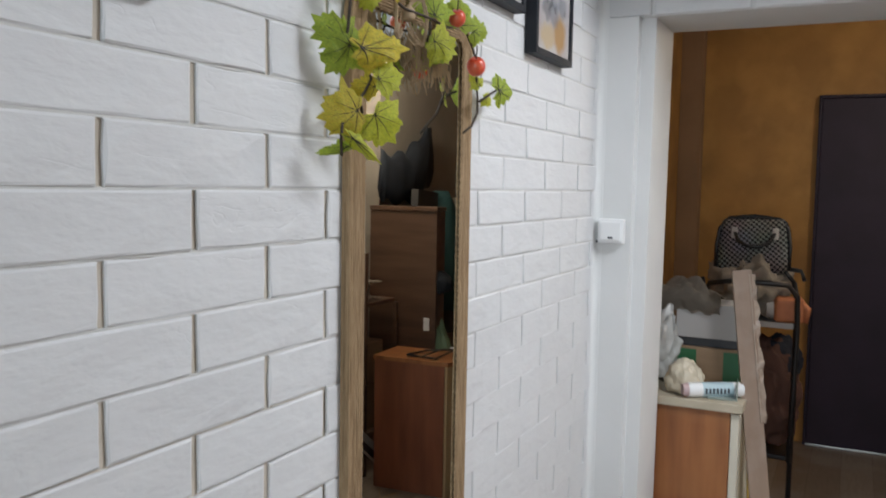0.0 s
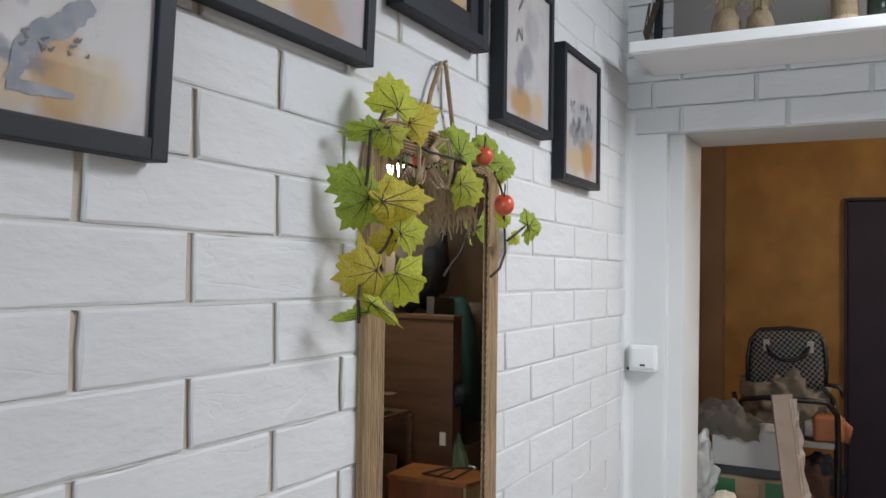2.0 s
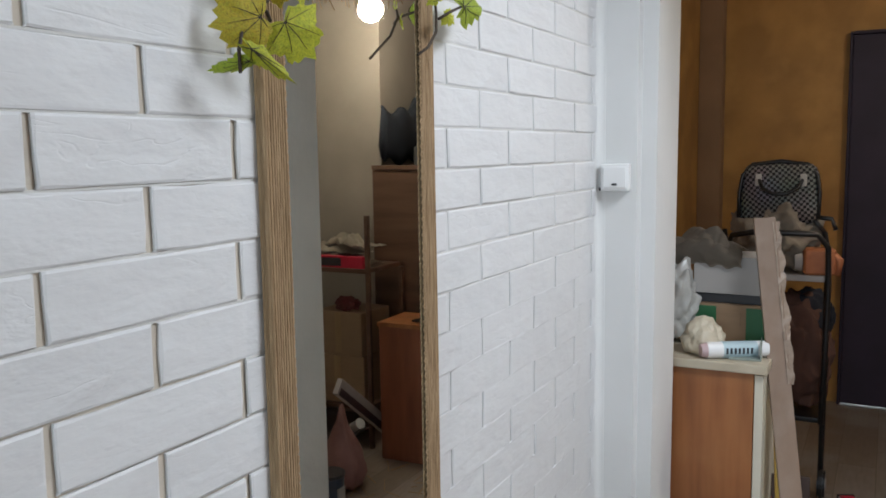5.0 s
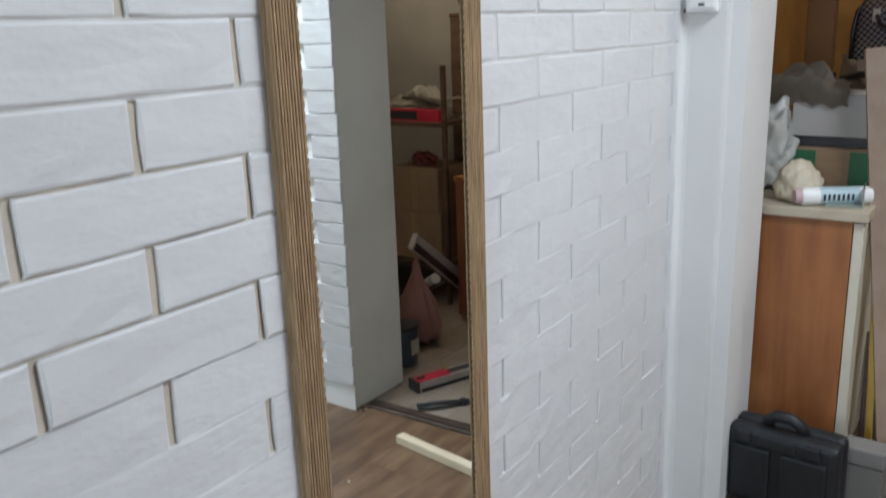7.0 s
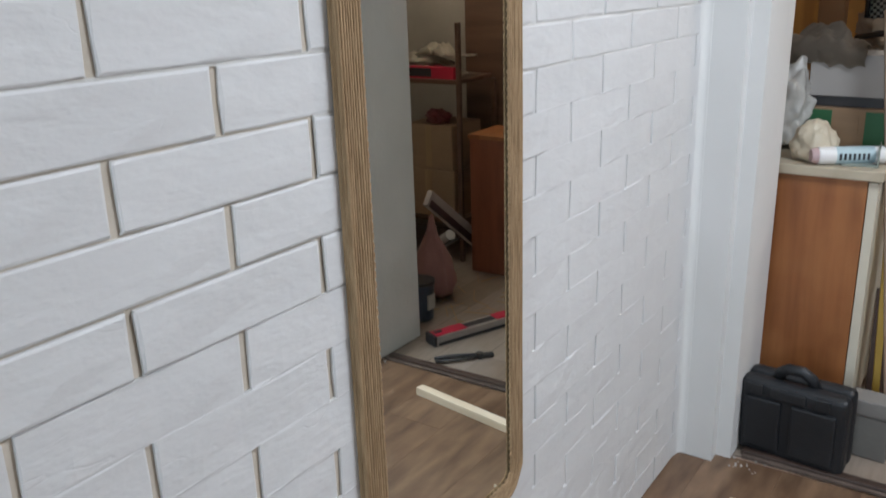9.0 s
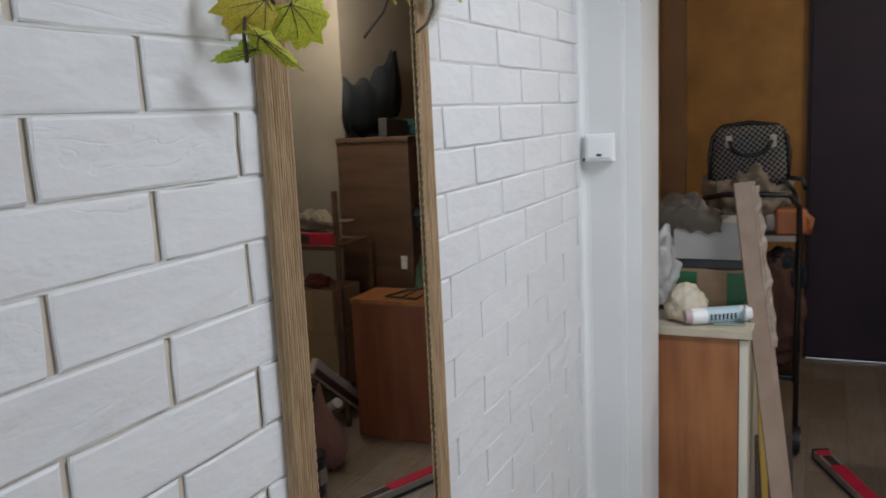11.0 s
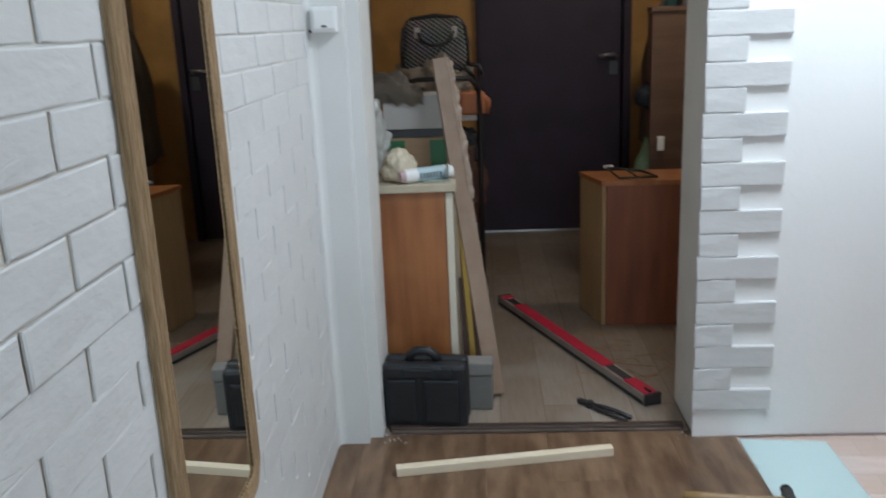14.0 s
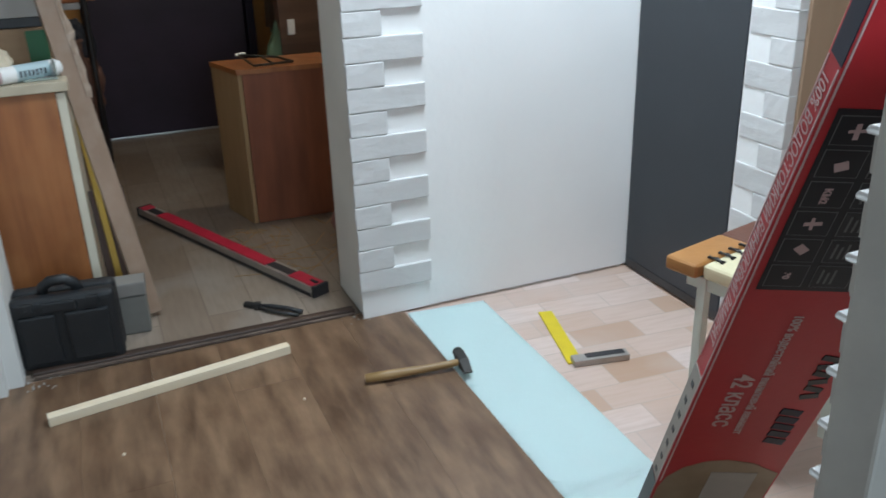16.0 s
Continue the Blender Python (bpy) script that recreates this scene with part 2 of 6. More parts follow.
# ---- hallway shell
HL, HR, HB = -0.95, 0.97, 5.17
NX = 1.45                          # back of the niche behind the pier
setting("hall_wall_west", box_bm(HL - 0.15, HL, JB, HB, 0, CEIL), ochre, "mottled ochre wall of the hallway", "wall")
bm = box_bm(HL - 0.15, -0.205, HB, HB + 0.2, 0, CEIL)
box_bm(0.715, HR + 0.15, HB, HB + 0.2, 0, CEIL, bm=bm)
box_bm(-0.205, 0.715, HB, HB + 0.2, 1.965, CEIL, bm=bm)
setting("hall_wall_north", bm, ochre, "mottled ochre wall round the entrance door", "wall")
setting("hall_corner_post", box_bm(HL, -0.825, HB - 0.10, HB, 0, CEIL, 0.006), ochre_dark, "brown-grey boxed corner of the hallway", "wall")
taupe_wall = material("taupe_wall", (0.30, 0.262, 0.217), 0.8, dark=(0.24, 0.208, 0.17), scale=3.5, bump=0.2, bump_scale=30, amount=0.8)
setting("hall_wall_east", box_bm(HR, NX + 0.15, 3.90, HB, 0, CEIL), taupe_wall, "dim taupe wall of the hallway", "wall")
# niche colour is lowered to keep it dim so close to the bulb
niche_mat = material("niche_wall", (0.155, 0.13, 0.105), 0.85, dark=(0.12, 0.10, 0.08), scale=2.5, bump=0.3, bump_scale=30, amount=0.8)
setting("niche_wall", box_bm(NX, NX + 0.15, JB, 3.90, 0, CEIL), niche_mat, "storage niche wall, its beige darkened to offset the bulb", "wall")
setting("hall_ceiling", box_bm(HL - 0.15, NX + 0.15, JB, HB + 0.2, CEIL, CEIL + 0.1), ceiling_mat, "plain hallway ceiling", "ceiling")


def block_floor(name, c1, c2, mortar, width, row, rough, turn=0.0, grain=(0.1, 0.07, 0.05)):
    """Printed blocks of two tones with grain and scuffs."""
    m = bpy.data.materials.new(name)
    m.use_nodes = True
    n, l = m.node_tree.nodes, m.node_tree.links
    b = n["Principled BSDF"]
    b.inputs["Roughness"].default_value = rough
    co = n.new("ShaderNodeTexCoord")
    mp = n.new("ShaderNodeMapping")
    mp.inputs["Rotation"].default_value = (0, 0, radians(turn))
    l.new(co.outputs["Object"], mp.inputs[0])
    br = n.new("ShaderNodeTexBrick")
    br.inputs["Color1"].default_value, br.inputs["Color2"].default_value, br.inputs["Mortar"].default_value = rgb(c1), rgb(c2), rgb(mortar)
    br.inputs["Scale"].default_value, br.inputs["Mortar Size"].default_value = 1.0, 0.002
    br.inputs["Brick Width"].default_value, br.inputs["Row Height"].default_value = width, row
    br.offset = 0.37
    l.new(mp.outputs[0], br.inputs["Vector"])
    st = n.new("ShaderNodeMapping")
    st.inputs["Scale"].default_value = (1.2, 9, 1)
    l.new(mp.outputs[0], st.inputs[0])
    nz = n.new("ShaderNodeTexNoise")
    nz.inputs["Scale"].default_value, nz.inputs["Detail"].default_value = 7, 7
    l.new(st.outputs[0], nz.inputs["Vector"])
    r = n.new("ShaderNodeMapRange")
    r.inputs[1].default_value, r.inputs[2].default_value, r.inputs[4].default_value = 0.4, 0.75, 0.45
    l.new(nz.outputs["Fac"], r.inputs[0])
    mix = n.new("ShaderNodeMix")
    mix.data_type = "RGBA"
    mix.inputs[7].default_value = rgb(grain)
    l.new(r.outputs[0], mix.inputs[0])
    l.new(br.outputs["Color"], mix.inputs[6])
    dust = n.new("ShaderNodeTexNoise")
    dust.inputs["Scale"].default_value, dust.inputs["Detail"].default_value = 3.2, 6
    l.new(co.outputs["Object"], dust.inputs["Vector"])
    r2 = n.new("ShaderNodeMapRange")
    r2.inputs[1].default_value, r2.inputs[2].default_value, r2.inputs[4].default_value = 0.48, 0.72, 0.45
    l.new(dust.outputs["Fac"], r2.inputs[0])
    m2 = n.new("ShaderNodeMix")
    m2.data_type = "RGBA"
    m2.inputs[7].default_value = rgb(tuple(0.5 * (a + 0.42) for a in c1))
    l.new(r2.outputs[0], m2.inputs[0])
    l.new(mix.outputs[2], m2.inputs[6])
    l.new(m2.outputs[2], b.inputs["Base Color"])
    return m


floor_old = block_floor("parquet_print", (0.64, 0.52, 0.47), (0.44, 0.29, 0.20), (0.46, 0.37, 0.31), 0.21, 0.105, 0.5, turn=4, grain=(0.45, 0.32, 0.24))
floor_hall_mat = block_floor("hall_boards", (0.275, 0.225, 0.18), (0.20, 0.152, 0.113), (0.15, 0.112, 0.085), 0.6, 0.15, 0.42, turn=90, grain=(0.13, 0.10, 0.075))
setting("floor", box_bm(WX - 0.2, 2.75, -2.4, DY + 0.07, -0.1, -0.008), floor_old, "old linoleum printed as pale parquet blocks", "floor")
setting("hall_floor", box_bm(HL - 0.15, NX + 0.15, DY + 0.07, HB + 0.2, -0.1, -0.002), floor_hall_mat, "worn grey-brown wood-look hallway floor", "floor")

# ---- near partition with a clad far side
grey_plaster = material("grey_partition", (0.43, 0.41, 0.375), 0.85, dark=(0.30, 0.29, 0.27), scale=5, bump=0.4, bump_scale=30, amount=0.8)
partition = setting("partition", box_bm(0.377, 1.0, 0.515, 0.572, 0, 1.08, 0.004), grey_plaster, "grey unpainted half-height partition clad with brick behind", "wall")

# ---------------------------------------------------------------- bricks
rng = random.Random(7)


def brick_mesh(length, height, depth, seed, rough=0.0010, edge=0.0026, flush=False):
    """A cast tile: x along it, z up, its face at y = 0 and its back at y = depth, with chamfered, uneven edges."""
    r = random.Random(seed)
    bm = bmesh.new()
    inner = sorted(length * (q + r.uniform(-0.08, 0.08)) for q in (0.25, 0.5, 0.75))
    us = [0, edge, *inner, length - edge, length]
    nx = len(us) - 1
    ws = [0, edge, height * r.uniform(0.4, 0.6), height - edge, height]
    grid = []
    for k, w in enumerate(ws):
        row = []
        for i, u in enumerate(us):
            rim = i in (0, nx) or k in (0, 4)
            y = 0.0014 if i in (0, nx) or (rim and not flush) else r.uniform(-rough, rough) * (0.2 if rim else 1.0)
            row.append(bm.verts.new((u + r.uniform(-0.0014, 0.0014), y, w + (0 if flush else r.uniform(-0.0010, 0.0010)))))
        grid.append(row)
    for k in range(4):
        for i in range(nx):
            bm.faces.new((grid[k][i], grid[k][i + 1], grid[k + 1][i + 1], grid[k + 1][i]))
    rim = grid[0][:] + [grid[k][nx] for k in range(1, 5)] + [grid[4][i] for i in range(nx - 1, -1, -1)] + [grid[k][0] for k in (3, 2, 1)]
    rear = [bm.verts.new((v.co.x, depth, v.co.z)) for v in rim]
    for i in range(len(rim)):
        j = (i + 1) % len(rim)
        bm.faces.new((rim[j], rim[i], rear[i], rear[j]))
    return mesh_of("brick", bm, brick_paint)


def lay(mesh, parent, m):
    o = new("brick", mesh)
    o.parent = parent
    o.matrix_world = m
    return o


HALF, COURSE, ORIGIN, BASE = 0.1318, 0.0709, 0.5985, 0.0777
west = bpy.data.objects["wall_west"]
variants = {}


def west_mesh(length, tight, seed):
    key = (round(length, 3), tight, seed)
    if key not in variants:
        variants[key] = brick_mesh(length, COURSE + (0.0002 if tight else -0.0036), BR, seed, flush=tight)
    return variants[key]


bed_mat = material("grey_bed_joint", (0.60, 0.59, 0.56), 0.8, dark=(0.50, 0.49, 0.46), scale=12, bump=0.3, amount=0.7)
rest = bmesh.new()
for row in range(-1, 35):
    z = BASE + row * COURSE
    if 0.95 < z < CEIL - 0.01:     # shallow bed joint under the course
        part("bed_joint", box_bm(WX - BR, WX - 0.0024, -2.2 if z > 1.15 else 1.0, DY - 0.003 if z > 1.14 else 1.3, z - 0.0016, z + 0.0016, 0.0003, 1), bed_mat, west)
    for k in range(-22, 14):
        if (row - k) % 2 == 0:
            continue
        y0, y1 = ORIGIN + HALF * k + 0.0052, ORIGIN + HALF * (k + 2) - 0.0052
        y1 = min(y1, DY - 0.0065)
        if y1 - y0 < 0.02 or z + COURSE > CEIL:
            continue
        tight = z < (1.13 if y0 > 1.3 else 0.90)
        z0 = max(z + (0.0 if tight else 0.0018), 0.004)
        turn = pose(WX + rng.uniform(-0.001, 0.001) * (0.25 if tight else 1), y0, z0, 0, 0, 90)
        if y1 > 0.30 and row >= 0:
            lay(west_mesh(y1 - y0, tight, rng.randrange(5)), west, turn)
        else:
            box_bm(WX - BR, WX, y0, y1, z0, z + COURSE - 0.003, bm=rest)
bm = bmesh.new()                   # plaster run softly from the bricks on to the strip beside the doorway
R = 0.018
curve = [(WX - 0.004, DY - R - 0.02), (WX + 0.0008, DY - R)] + [(WX + 0.0008 + R * (1 - math.cos(radians(a))), DY - R + (R - 0.0008) * math.sin(radians(a))) for a in range(6, 91, 6)] + [(WX + R + 0.006, DY + 0.004), (WX - 0.004, DY + 0.004)]
lo, hi = [[bm.verts.new((x, y, z)) for x, y in curve] for z in (0.001, LZ + 0.06)]
for i in range(len(curve)):
    j = (i + 1) % len(curve)
    bm.faces.new((lo[i], lo[j], hi[j], hi[i]))
bm.faces.new(lo)
bm.faces.new(hi)
bmesh.ops.recalc_face_normals(bm, faces=bm.faces)
part("corner_fillet", bm, plaster, west)
part("corner_filler", box_bm(WX - BR, WX - 0.0003, DY - 0.0062, DY - 0.0002, LZ + 0.062, CEIL - 0.002), plaster, west)
part("painted_joint_bed", box_bm(WX - BR, WX - BR + 0.0022, 1.44, DY - 0.004, 0.001, CEIL - 0.002), brick_paint, west)
far_bricks = part("brick_run", rest, brick_paint, west)
tagged(far_bricks, kind="stuff")

# over the doorway
lintel = bpy.data.objects["wall_north_lintel"]
top_mesh = [brick_mesh(0.252, 0.066, 0.0115, s) for s in range(4)]
for row in range(8):
    z = LZ + 0.002 + row * 0.0705
    x = -0.668 - (0.19 if row % 2 else 0.115)
    while x < 0.70:
        x0, x1 = max(x, WX - 0.01), min(x + 0.252, 0.70)
        if x1 - x0 > 0.24:
            lay(top_mesh[rng.randrange(4)], lintel, pose(x0, DY + 0.0005, z))
        elif x1 - x0 > 0.03:
            lay(brick_mesh(x1 - x0, 0.066, 0.0115, 9), lintel, pose(x0, DY + 0.0005, z))
        x += 0.262

# toothed edge of the pier
pier = bpy.data.objects["wall_north"]
short = [brick_mesh(0.114, 0.0685, 0.0135, 20 + s, 0.0009) for s in range(3)]
long_ = [brick_mesh(0.237, 0.0685, 0.0135, 30 + s, 0.0009) for s in range(3)]
part("plinth", box_bm(0.446, 0.66, DY + 0.009, DY + 0.0128, 0.0, 0.09, 0.001), white_paint, pier)
for row in range(34):
    z = 0.0935 + row * 0.0707
    if z > 2.42:
        break
    mesh = (short if row % 2 else long_)[rng.randrange(3)]
    lay(mesh, pier, pose(0.4425 + rng.uniform(-0.003, 0.002), DY - 0.0006 + rng.uniform(-0.001, 0.001), z))

# toothed edge beside the dark door
east = bpy.data.objects["wall_east"]
short_e = [brick_mesh(0.085, 0.0685, 0.0285, 40 + s, 0.0009) for s in range(3)]
long_e = [brick_mesh(0.165, 0.0685, 0.0285, 50 + s, 0.0009) for s in range(3)]
for row in range(34):
    z = 0.02 + row * 0.0707
    if z > 2.42:
        break
    m = (short_e if row % 2 else long_e)[rng.randrange(3)]
    length = 0.085 if row % 2 else 0.165
    lay(m, east, pose(1.4205, 1.713 + length, z, 0, 0, -90))
# facing added over the pale wall end, standing in for the beige wall beyond
part("beige_wall_facing", box_bm(1.4505, 1.7495, 1.703, 1.7148, 0, 2.45, 0.002), material("beige_wall_facing", (0.36, 0.25, 0.165), 0.6, dark=(0.29, 0.195, 0.12), scale=4, stretch=(4, 4, 0.5)), east, "tan facing added on the wall end for the beige wall beyond")
part("backing_strip", box_bm(1.4245, 1.4495, 1.716, 1.884, 0, 2.3), white_paint, east)

# far side of the near partition: only the tile ends show; white caps stand for highlights on their top corners
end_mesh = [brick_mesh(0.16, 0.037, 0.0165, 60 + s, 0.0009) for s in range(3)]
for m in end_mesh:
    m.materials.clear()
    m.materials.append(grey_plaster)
top_highlight_mesh = brick_mesh(0.16, 0.0065, 0.017, 66, 0.0004, 0.001)
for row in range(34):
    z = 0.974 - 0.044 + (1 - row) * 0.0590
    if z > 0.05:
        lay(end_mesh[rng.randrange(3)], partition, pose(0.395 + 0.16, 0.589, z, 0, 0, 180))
        lay(top_highlight_mesh, partition, pose(0.385 + 0.16, 0.5895, z + 0.0375, 0, 0, 180))

# ---------------------------------------------------------------- laminate, underlay, threshold
laminate = material("laminate", (0.215, 0.135, 0.080), 0.38, dark=(0.085, 0.047, 0.026), scale=5.0, detail=11, stretch=(4.2, 0.9, 1), amount=1.0,
                    bump=0.15, bump_scale=40, random_by=0.035, coarse=((0.105, 0.055, 0.030), 6, 0.6))
foam = material("foam_underlay", (0.80, 0.93, 0.925), 0.55, dark=(0.76, 0.90, 0.895), scale=3, bump=0.1, bump_scale=60)
under = setting("laminate_floor", box_bm(WX - 0.01, 0.575, -2.2, DY - 0.002, -0.008, -0.0055), foam, "brown wood-look laminate planks laid click by click", "floor")


def plank_mesh(x, y):
    bm = box_bm(0, x, 0, y, -0.005, 0, 0.0004, 1)
    return mesh_of("plank", bm, laminate)


edges = [WX - 0.0042, -0.590, -0.396, -0.202, -0.008, 0.186, 0.380, 0.580]
for i in range(7):
    x0, x1 = edges[i], edges[i + 1]
    y = DY - 0.0012 if -0.50 > x1 else DY + 0.052
    first = (0.47, 0.95, 0.62, 1.10, 0.30, 1.22, 0.45)[i]
    while y > -2.1:
        length = min(first, y + 2.18)
        o = new("plank", plank_mesh(x1 - x0 - 0.0003, length - 0.0003))
        o.parent = under
        o.location = (x0, y - length, 0)
        y -= length
        first = 1.22

sheet = bmesh.new()
quad = [(0.587, 2.362), (0.845, 2.338), (0.826, 1.02), (0.577, 1.02)]
for sx in range(9):
    for sy in range(61):
        u, v = sx / 8, sy / 60
        a = Vector(quad[0]).lerp(Vector(quad[1]), u)
        c = Vector(quad[3]).lerp(Vector(quad[2]), u)
        p = a.lerp(c, v)
        z = -0.003 + 0.0012 * noise.noise(Vector((p.x * 9, p.y * 5, 2)))
        z += 0.005 * math.exp(-((p.y - 1.37) / 0.018) ** 2)
        sheet.verts.new((p.x, p.y, z))
sheet.verts.ensure_lookup_table()
for sx in range(8):
    for sy in range(60):
        a = sx * 61 + sy
        sheet.faces.new([sheet.verts[i] for i in (a, a + 1, a + 62, a + 61)])
bmesh.ops.solidify(sheet, geom=sheet.faces[:], thickness=0.0028)
bmesh.ops.recalc_face_normals(sheet, faces=sheet.faces)
thing("foam_underlay_sheet", "pale mint foam underlay strip on the old floor", "underlay", bm=sheet, mat=foam, smooth=True)

strip_mat = material("dark_strip", (0.055, 0.035, 0.027), 0.4, dark=(0.03, 0.02, 0.015), scale=20, bump=0.3, bump_scale=50)
th = thing("threshold_strip", "dark brown worn threshold bar across the doorway", "threshold", pose(-0.03, DY + 0.085, 0, 0, 0, -0.8))
part("bar", box_bm(-0.485, 0.465, -0.014, 0.018, -0.002, 0.014, 0.005), strip_mat, th)
part("lip", box_bm(-0.48, 0.46, -0.026, -0.0145, -0.002, 0.006, 0.002), material("dusty_lip", (0.13, 0.095, 0.075), 0.7, dark=(0.06, 0.042, 0.033), scale=14, amount=0.9), th, "dusty edge of the bar")
gap = material("cement_rubble", (0.45, 0.43, 0.40), 0.9, dark=(0.3, 0.28, 0.26), scale=30, bump=0.8, bump_scale=70)
bm = bmesh.new()
for i in range(30):
    s = rng.uniform(0.0015, 0.005)
    bmesh.ops.create_icosphere(bm, subdivisions=1, radius=s, matrix=Matrix.Translation((rng.uniform(-0.53, -0.44) if i % 2 else rng.uniform(0.40, 0.60), DY + rng.uniform(-0.012, 0.06), 0.002 + s * 0.3)) @ pose(0, 0, 0, i * 40, i * 70, 0))
thing("plaster_crumbs", "crumbs of grey plaster at the doorway corners", "debris", kind="stuff", bm=bm, mat=gap)
bm = bmesh.new()
for i in range(70):                # ragged filler where the white wall meets the floor
    x = 0.66 + i * 0.0107
    s = rng.uniform(0.0015, 0.004)
    bmesh.ops.create_icosphere(bm, subdivisions=1, radius=s, matrix=Matrix.Translation((x, DY + 0.011 - s * 0.3, s * 0.1)) @ pose(0, 0, 0, i * 40, i * 70, 0))
thing("wall_filler", "ragged pale filler along the wall foot", "filler", kind="stuff", bm=bm, mat=material("filler", (0.66, 0.63, 0.60), 0.9, bump=0.5))

# ---------------------------------------------------------------- mirror
MX = WX + 0.0105
Y0, Y1, Z0, Z1, RAD, FW, FT = 1.031, 1.451, 0.407, 1.738, 0.066, 0.041, 0.0145   # outline, corner, width and thickness of the frame


def rounded(y0, y1, z0, z1, r, x, steps=7, straight=6):
    """Points round a rectangle with rounded corners."""
    pts = []
    corners = [(y1 - r, z1 - r, 0), (y0 + r, z1 - r, 90), (y0 + r, z0 + r, 180), (y1 - r, z0 + r, 270)]
    for i, (cy, cz, a0) in enumerate(corners):
        for k in range(steps + 1):
            a = radians(a0 + 90 * k / steps)
            pts.append(Vector((x, cy + r * math.cos(a), cz + r * math.sin(a))))
        ny, nz, na = corners[(i + 1) % 4]
        nxt = Vector((x, ny + r * math.cos(radians(na)), nz + r * math.sin(radians(na))))
        for k in range(1, straight):
            pts.append(pts[-k].lerp(nxt, k / straight) if k == 1 else last.lerp(nxt, k / straight))
            if k == 1:
                last = pts[-2]
                pts[-1] = last.lerp(nxt, 1 / straight)
    return pts


mirror = thing("mirror", "tall rounded wall mirror framed in coiled jute rope", "mirror")
bm = bmesh.new()
bm.faces.new([bm.verts.new(p) for p in rounded(Y0 + 0.02, Y1 - 0.02, Z0 + 0.02, Z1 - 0.02, RAD - 0.02, MX)])
bmesh.ops.recalc_face_normals(bm, faces=bm.faces)
ret = bmesh.ops.extrude_face_region(bm, geom=bm.faces[:])
bmesh.ops.translate(bm, vec=(-0.004, 0, 0), verts=[v for v in ret["geom"] if isinstance(v, bmesh.types.BMVert)])
bmesh.ops.recalc_face_normals(bm, faces=bm.faces)
part("glass", bm, mirror_glass, mirror, "clean silvered mirror glass")


def frame_ring(off, x):
    return rounded(Y0 + off, Y1 - off, Z0 + off, Z1 - off, max(RAD - off, 0.014), x)


# core in darker brown, painting the shade seen between the strands
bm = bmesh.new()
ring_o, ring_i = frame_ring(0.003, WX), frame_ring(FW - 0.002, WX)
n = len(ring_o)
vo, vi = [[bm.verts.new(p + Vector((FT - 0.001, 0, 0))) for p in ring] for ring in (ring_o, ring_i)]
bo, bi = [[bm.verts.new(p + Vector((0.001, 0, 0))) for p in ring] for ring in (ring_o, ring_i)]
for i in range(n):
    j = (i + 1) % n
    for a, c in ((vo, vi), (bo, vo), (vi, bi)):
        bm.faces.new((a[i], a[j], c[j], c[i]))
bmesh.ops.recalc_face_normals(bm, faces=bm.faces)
part("frame_core", bm, material("jute_gap_shade", (0.10, 0.062, 0.03), 0.95, dark=(0.07, 0.042, 0.02), scale=60), mirror)
for k in range(9):                 # strands along the face
    off = 0.002 + k * 0.0046
    path = [p + Vector((0.0006 * math.sin(i * 1.7 + k), 0, 0)) for i, p in enumerate(frame_ring(off, WX + FT - 0.0006))]
    part("strand", tube_bm(path, 0.00225, 6, True), jute, mirror, smooth=True)
for k in range(3):                 # strands round the outer side
    part("strand", tube_bm(rounded(Y0 + 0.001, Y1 - 0.001, Z0 + 0.001, Z1 - 0.001, RAD, WX + 0.0028 + k * 0.0042), 0.0024, 6, True), jute, mirror, smooth=True)
pts, base = [], rounded(Y0 + FW, Y1 - FW, Z0 + FW, Z1 - FW, 0.022, WX + FT - 0.0012, 10, 2)
loop = []
for i, p in enumerate(base):
    q = base[(i + 1) % len(base)]
    steps = max(1, round((q - p).length / 0.0032))
    loop += [p.lerp(q, s / steps) for s in range(steps)]
mid = Vector((0, (Y0 + Y1) / 2, (Z0 + Z1) / 2))
for i, p in enumerate(loop):       # looped stitching on the inner edge
    inward = Vector((0, mid.y - p.y if abs(p.y - mid.y) > 0.12 else 0, (mid.z - p.z) if abs(p.z - mid.z) > 0.60 else 0))
    inward = inward.normalized() if inward.length else Vector((0, 0, 0))
    pts.append(p + inward * (0.0024, 0.0006, -0.0014, 0.0006)[i % 4] + Vector((0.0008 if i % 2 else -0.0008, 0, 0)))
part("stitching", tube_bm(pts, 0.0016, 5, True), jute, mirror, smooth=True)
twine = part("hanging_twine", tube_bm([(WX + 0.012, 1.175, 1.735), (WX + 0.011, 1.203, 1.80), (WX + 0.012, 1.230, 1.846), (WX + 0.014, 1.241, 1.846), (WX + 0.012, 1.262, 1.79), (WX + 0.012, 1.278, 1.735)], 0.0035, 7), jute, mirror, smooth=True)
part("hook", cyl_bm((WX - 0.002, 1.236, 1.845), (WX + 0.020, 1.236, 1.849), 0.0025, segs=8), material("steel", (0.45, 0.45, 0.46), 0.35, metal=1.0), mirror)

